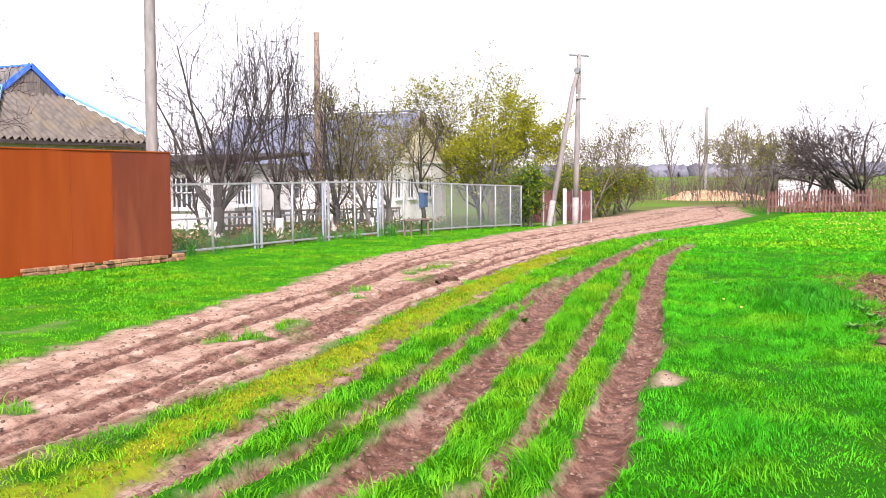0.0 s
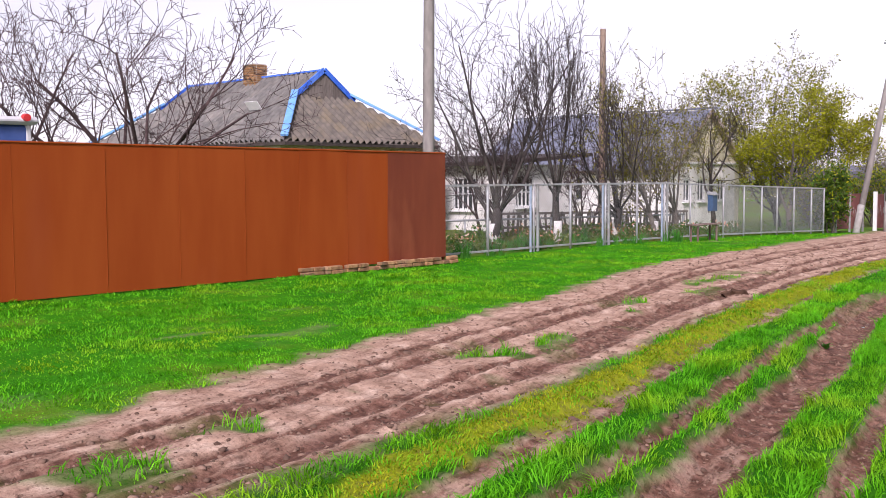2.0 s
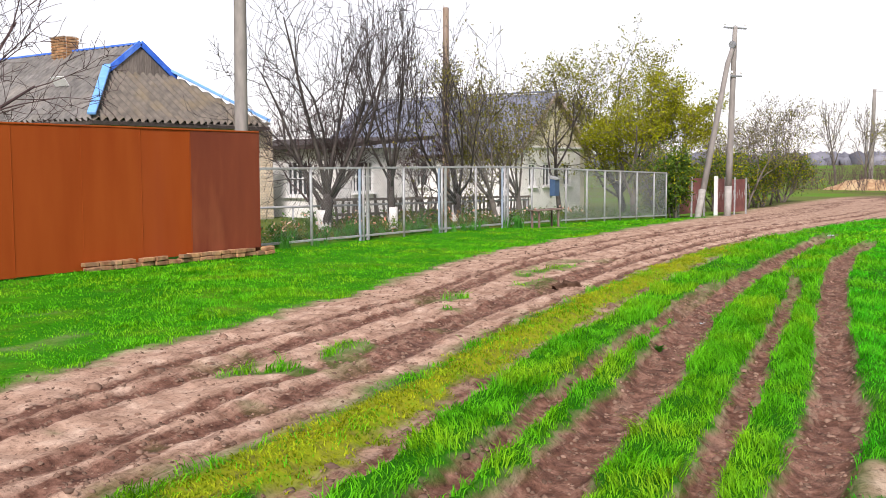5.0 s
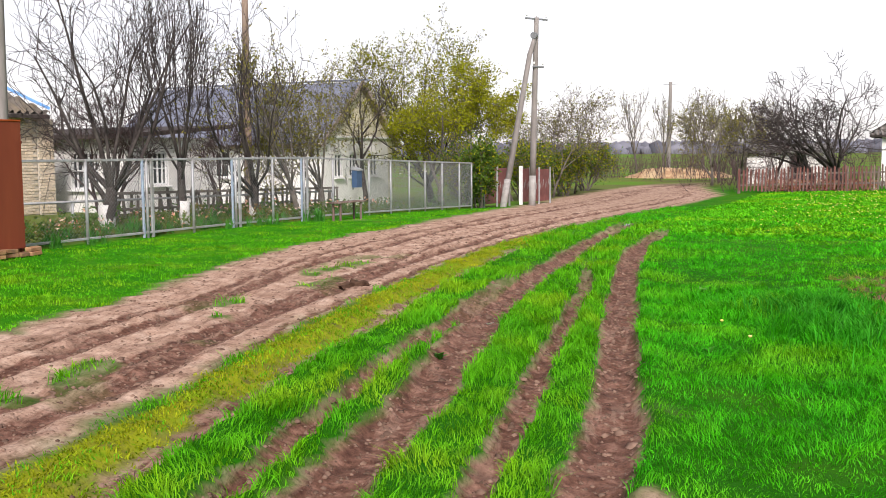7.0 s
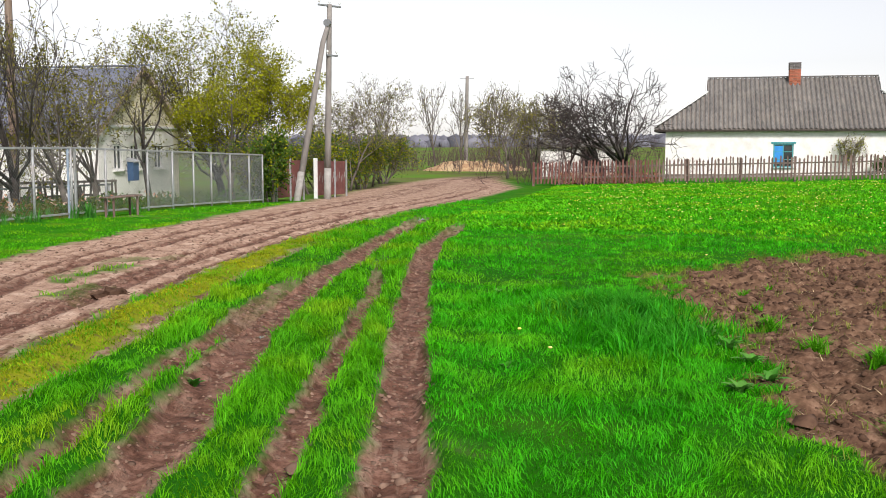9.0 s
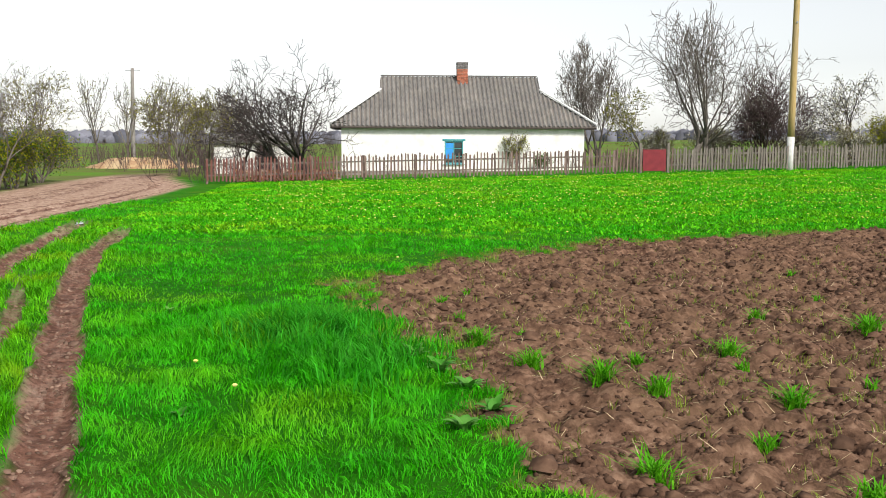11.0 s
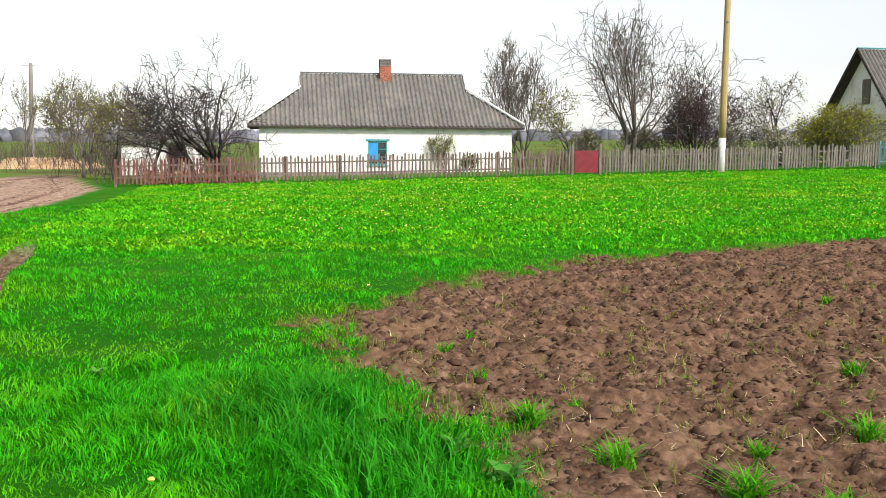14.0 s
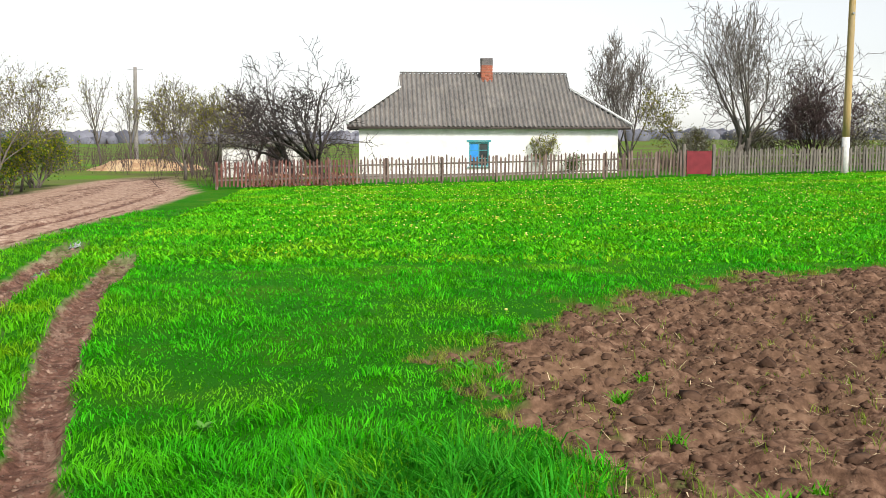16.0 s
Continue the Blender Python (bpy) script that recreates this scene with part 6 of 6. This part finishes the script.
def clods(name, label, n, zone, mask, size, material, seed):
    """Rough little lumps lying on the ground, in one mesh."""
    r = np.random.default_rng(seed)
    x, y = r.uniform(zone[0], zone[1], n), r.uniform(zone[2], zone[3], n)
    m = lay(x, y)
    ok = mask(m, r)
    x, y, z = x[ok], y[ok], (base_z(x, y) + m[4])[ok]
    n = len(x)
    s = size * r.lognormal(0, 0.45, n)
    base = np.array([(1, 0, 0), (0, 1, 0), (-1, 0, 0), (0, -1, 0), (0, 0, 0.8), (0.6, 0.6, 0.45), (-0.6, 0.6, 0.45), (-0.6, -0.6, 0.45), (0.6, -0.6, 0.45)], float)
    v = base[None] * s[:, None, None] * r.uniform(0.6, 1.3, (n, 9, 1))
    a = r.uniform(0, 6.283, n)
    c, sn = np.cos(a)[:, None], np.sin(a)[:, None]
    vx, vy = v[..., 0] * c - v[..., 1] * sn, v[..., 0] * sn + v[..., 1] * c
    v = np.stack([vx + x[:, None], vy + y[:, None], v[..., 2] + (z - 0.15 * s)[:, None]], 2)
    f = np.array([(0, 5, 8), (1, 6, 5), (2, 7, 6), (3, 8, 7), (0, 1, 5), (1, 2, 6), (2, 3, 7), (3, 0, 8), (4, 5, 6), (4, 6, 7), (4, 7, 8), (4, 8, 5)])
    fs = (np.arange(n)[:, None, None] * 9 + f[None]).reshape(-1, 3)
    tagged(new(name, bulk(name, v.reshape(-1, 3), fs, material)), label, "clods", kind="stuff")


M_CLOD = mat("dark_soil_clods", (0.05, 0.027, 0.018), (0.15, 0.088, 0.058), 12, 0.95, 0.3, spread=0.35, spec=0.1)
M_CLOD_ROAD = mat("dried_mud_clods", (0.11, 0.065, 0.048), (0.24, 0.16, 0.12), 12, 0.95, 0.3, spread=0.4, spec=0.1)
clods("soil_clods", "crumbly dark clods of ploughed soil", 44000, (-2.2, 9, 9, 24), lambda m, r: (m[2] > 0.4) & (r.uniform(0, 1, len(m[2])) < 0.85), 0.017, M_CLOD, 41)
clods("soil_lumps", "larger lumps of turned soil", 2600, (-2.2, 8, 9, 23), lambda m, r: (m[2] > 0.6) & (r.uniform(0, 1, len(m[2])) < 0.6), 0.036, M_CLOD, 47)
clods("mud_crumbs", "crumbs of dried mud along the ruts", 70000, (-12, -2, 3, 26), lambda m, r: (m[0] > 0.45) & (r.uniform(0, 1, len(m[0])) < 0.2 + 0.8 * m[3]), 0.012, M_CLOD_ROAD, 43)
big = thing("mud_clod", (-7.4, 14.08, ground_z(-7.4, 14.08) - 0.02), "large dark clod of mud lying on the track", "clod")
bm_ = bmesh.new()
bmesh.ops.create_icosphere(bm_, subdivisions=3, radius=0.13)
for v in bm_.verts:
    k_ = 1 + 0.6 * (noise.noise(v.co * 14) + 0.5 * noise.noise(v.co * 31))
    v.co = Vector((v.co.x * 1.5 * k_, v.co.y * 1.0 * k_, max(v.co.z, -0.02) * 0.75 * k_))
me_ = bpy.data.meshes.new("lump")
bm_.to_mesh(me_)
bm_.free()
me_.materials.append(M_CLOD)
new("lump", me_).parent = big

# puddles in the deep rut
M_PUDDLE = mat("muddy_water", (0.1, 0.075, 0.06), (0.13, 0.1, 0.08), 3, 0.04, 0.0, spec=0.6)
for k, (x, y, a, b, t) in enumerate(((-5.12, 12.85, 0.06, 0.2, 16), (-5.85, 16.4, 0.07, 0.36, 12), (-5.98, 17.2, 0.05, 0.2, 10), (-6.95, 23.0, 0.09, 0.6, 9), (-7.5, 26.4, 0.1, 0.7, 9))):
    vs = [(a * math.cos(i / 20 * 6.283) * (1 + 0.25 * math.sin(3 * i + k)), b * math.sin(i / 20 * 6.283) * (1 + 0.2 * math.sin(2 * i + 1 + k)), 0) for i in range(20)]
    z = min(ground_z(x + dx, y + dy) for dx in (-0.1, -0.05, 0, 0.05, 0.1) for dy in (-0.2, 0, 0.2)) + 0.012
    ob = new("puddle", Build().add(vs, [tuple(range(20))]).mesh("puddle", M_PUDDLE))
    ob.matrix_basis = pose(x, y, z, 0, 0, t)
    tagged(ob, "shallow muddy puddle in the wheel rut", "puddle", "puddles in the ruts")

# burdock and other broad leaves beside the plot, dandelions
def broad_leaf(l_, w_):
    v, f = [], []
    for i in range(7):
        t = i / 6
        w = w_ * math.sin(3.14159 * min(1, t * 0.92 + 0.06)) ** 0.7 * (1 - 0.3 * t)
        z = 0.75 * l_ * (t - 0.75 * t * t)
        v += [(l_ * t, -w, z + 0.25 * w), (l_ * t, 0, z), (l_ * t, w, z + 0.25 * w)]
    for i in range(6):
        k = 3 * i
        f += [(k, k + 3, k + 4, k + 1), (k + 1, k + 4, k + 5, k + 2)]
    return v, f


M_BROAD = mat("broad_weed_leaves", (0.05, 0.24, 0.02), (0.12, 0.34, 0.05), 9, 0.55, 0.1, c3=(0.2, 0.4, 0.1), scale3=6, amount3=0.4, spec=0.15, translucent=0.3)
for k, (x, y, n, l_) in enumerate(((-1.2, 12.6, 9, 0.24), (-1.35, 13.1, 8, 0.22), (-1.05, 12.1, 9, 0.22), (-0.95, 11.6, 7, 0.2), (-1.7, 13.6, 7, 0.18), (-1.15, 11.2, 8, 0.2), (-2.9, 14.3, 6, 0.12), (-3.5, 15.2, 6, 0.13), (-1.9, 16.6, 7, 0.15), (-1.6, 17.9, 7, 0.15), (-2.7, 11.6, 6, 0.12), (-4.72, 10.9, 9, 0.15))):
    l_ *= 0.6
    n += 4
    w = thing("weed_plant", (x, y, ground_z(x, y)), "low weed with broad green leaves in the grass", "weed", "broad leaved weeds")
    for i in range(n):
        v, f = broad_leaf(l_ * tr_.uniform(0.7, 1.2), l_ * 0.28 * tr_.uniform(0.8, 1.2))
        m = Matrix.Rotation(i * 2.4 + tr_.random(), 4, "Z") @ Matrix.Rotation(-tr_.uniform(0.1, 0.75), 4, "Y")
        part("leaf", Build().add([m @ Vector(q) for q in v], f), M_BROAD, w, smooth=True)
M_DANDELION = mat("dandelion_yellow", (0.78, 0.6, 0.03), (0.85, 0.75, 0.3), 3, 0.7, 0.0, spec=0.1)
fl = Build()
rf = random.Random(5)
dxy = np.array([(rf.uniform(-6, 16), rf.uniform(10, 50)) for i in range(2600)])
dl_ = lay(dxy[:, 0], dxy[:, 1])
dz_ = base_z(dxy[:, 0], dxy[:, 1]) + dl_[4]
for i, ((x, y), pl_, gz0) in enumerate(zip(dxy, dl_[2], dz_)):
    if i > 60 and y < 25 or pl_ > 0.1 or x < -3.2 - 0.06 * y:
        continue
    z = gz0 + (0.09 if y < 27 else 0.16)
    fl.tube([(x, y, z), (x, y, z + 0.012), (x, y, z + 0.02)], [0.006, 0.018, 0.01] if y < 27 else [0.008, 0.02, 0.01], 6)
tagged(new("dandelions", fl.mesh("dandelions", M_DANDELION)), "yellow dandelion heads dotted through the grass", "flowers", kind="stuff")

# iris clumps and beds behind the mesh fence
iris = [tuft_mesh(tr_, n, h, 0.025, o).mesh("iris_clump", M_IRIS) for n, h, o in ((26, 0.5, 0.3), (34, 0.4, 0.32), (22, 0.6, 0.28))]
for k in range(46):
    x, y = (-15.05 - abs(tr_.gauss(0, 0.25)), tr_.uniform(15.6, 27)) if k < 30 else (-14.55 + tr_.uniform(-0.1, 0.1), tr_.choice((16.2, 16.9, 21.2, 21.7, 22.3, 23.9, 24.2, 26.0)) + tr_.gauss(0, 0.2))
    ob = new("iris_clump", tr_.choice(iris))
    sc = tr_.uniform(0.6, 1.1) if k < 30 else tr_.uniform(0.5, 0.8)
    ob.matrix_basis = pose(x, y, float(base_z(x, y)) - 0.02, 0, 0, tr_.uniform(0, 360)) @ Matrix.Diagonal((sc, sc, sc, 1))
    tagged(ob, "clump of sword-shaped green iris leaves by the fence", "iris clump", "irises along the fence")
M_PETAL = mat("mixed_petals", (0.7, 0.65, 0.5), (0.75, 0.2, 0.12), 1.5, 0.6, 0.0, spread=0.3, spec=0.1, translucent=0.2)
M_BED = mat("garden_bed_leaves", (0.04, 0.13, 0.015), (0.14, 0.2, 0.04), 1.2, 0.7, 0.0, c3=(0.22, 0.08, 0.04), scale3=0.6, amount3=0.7, spread=0.4, spec=0.1, translucent=0.25)
rb = np.random.default_rng(12)
nb_ = 9000
bx_, by_ = rb.uniform(-18.9, -15.1, nb_), rb.uniform(15.5, 33.5, nb_)
hump = fbm(bx_, by_, 0.8, 14)
bpts = np.stack([bx_, by_, base_z(bx_, by_) + rb.uniform(0.0, 1.0, nb_) * np.clip(hump * 1.5 - 0.35, 0.03, 0.7) * 0.65], 1)
v, f = leaf_mesh(bpts, 16000, 0.045, 0.03, rb)
tagged(new("garden_bed", bulk("garden_bed", v, f, M_BED)), "low mixed green and reddish garden bed plants", "garden bed", kind="stuff")
v, f = leaf_mesh(bpts[bpts[:, 2] > 0.12], 500, 0.045, 0.05, rb)
tagged(new("garden_flowers", bulk("garden_flowers", v, f, M_PETAL)), "scattered pale and red spring flowers in the bed", "flowers", kind="stuff")
bpts = np.stack([rb.uniform(-8.5, -3.6, 1200), rb.uniform(53.2, 55.5, 1200), rb.uniform(0.0, 0.55, 1200) - 0.35], 1)
v, f = leaf_mesh(bpts, 2600, 0.06, 0.04, rb)
tagged(new("flower_bed", bulk("flower_bed", v, f, mat("red_flower_bed", (0.3, 0.05, 0.04), (0.2, 0.14, 0.06), 2.2, 0.7, 0.0, c3=(0.7, 0.6, 0.5), scale3=3, amount3=0.6, spread=0.4, spec=0.1))), "reddish flower bed behind the picket fence", "flower bed", kind="stuff")
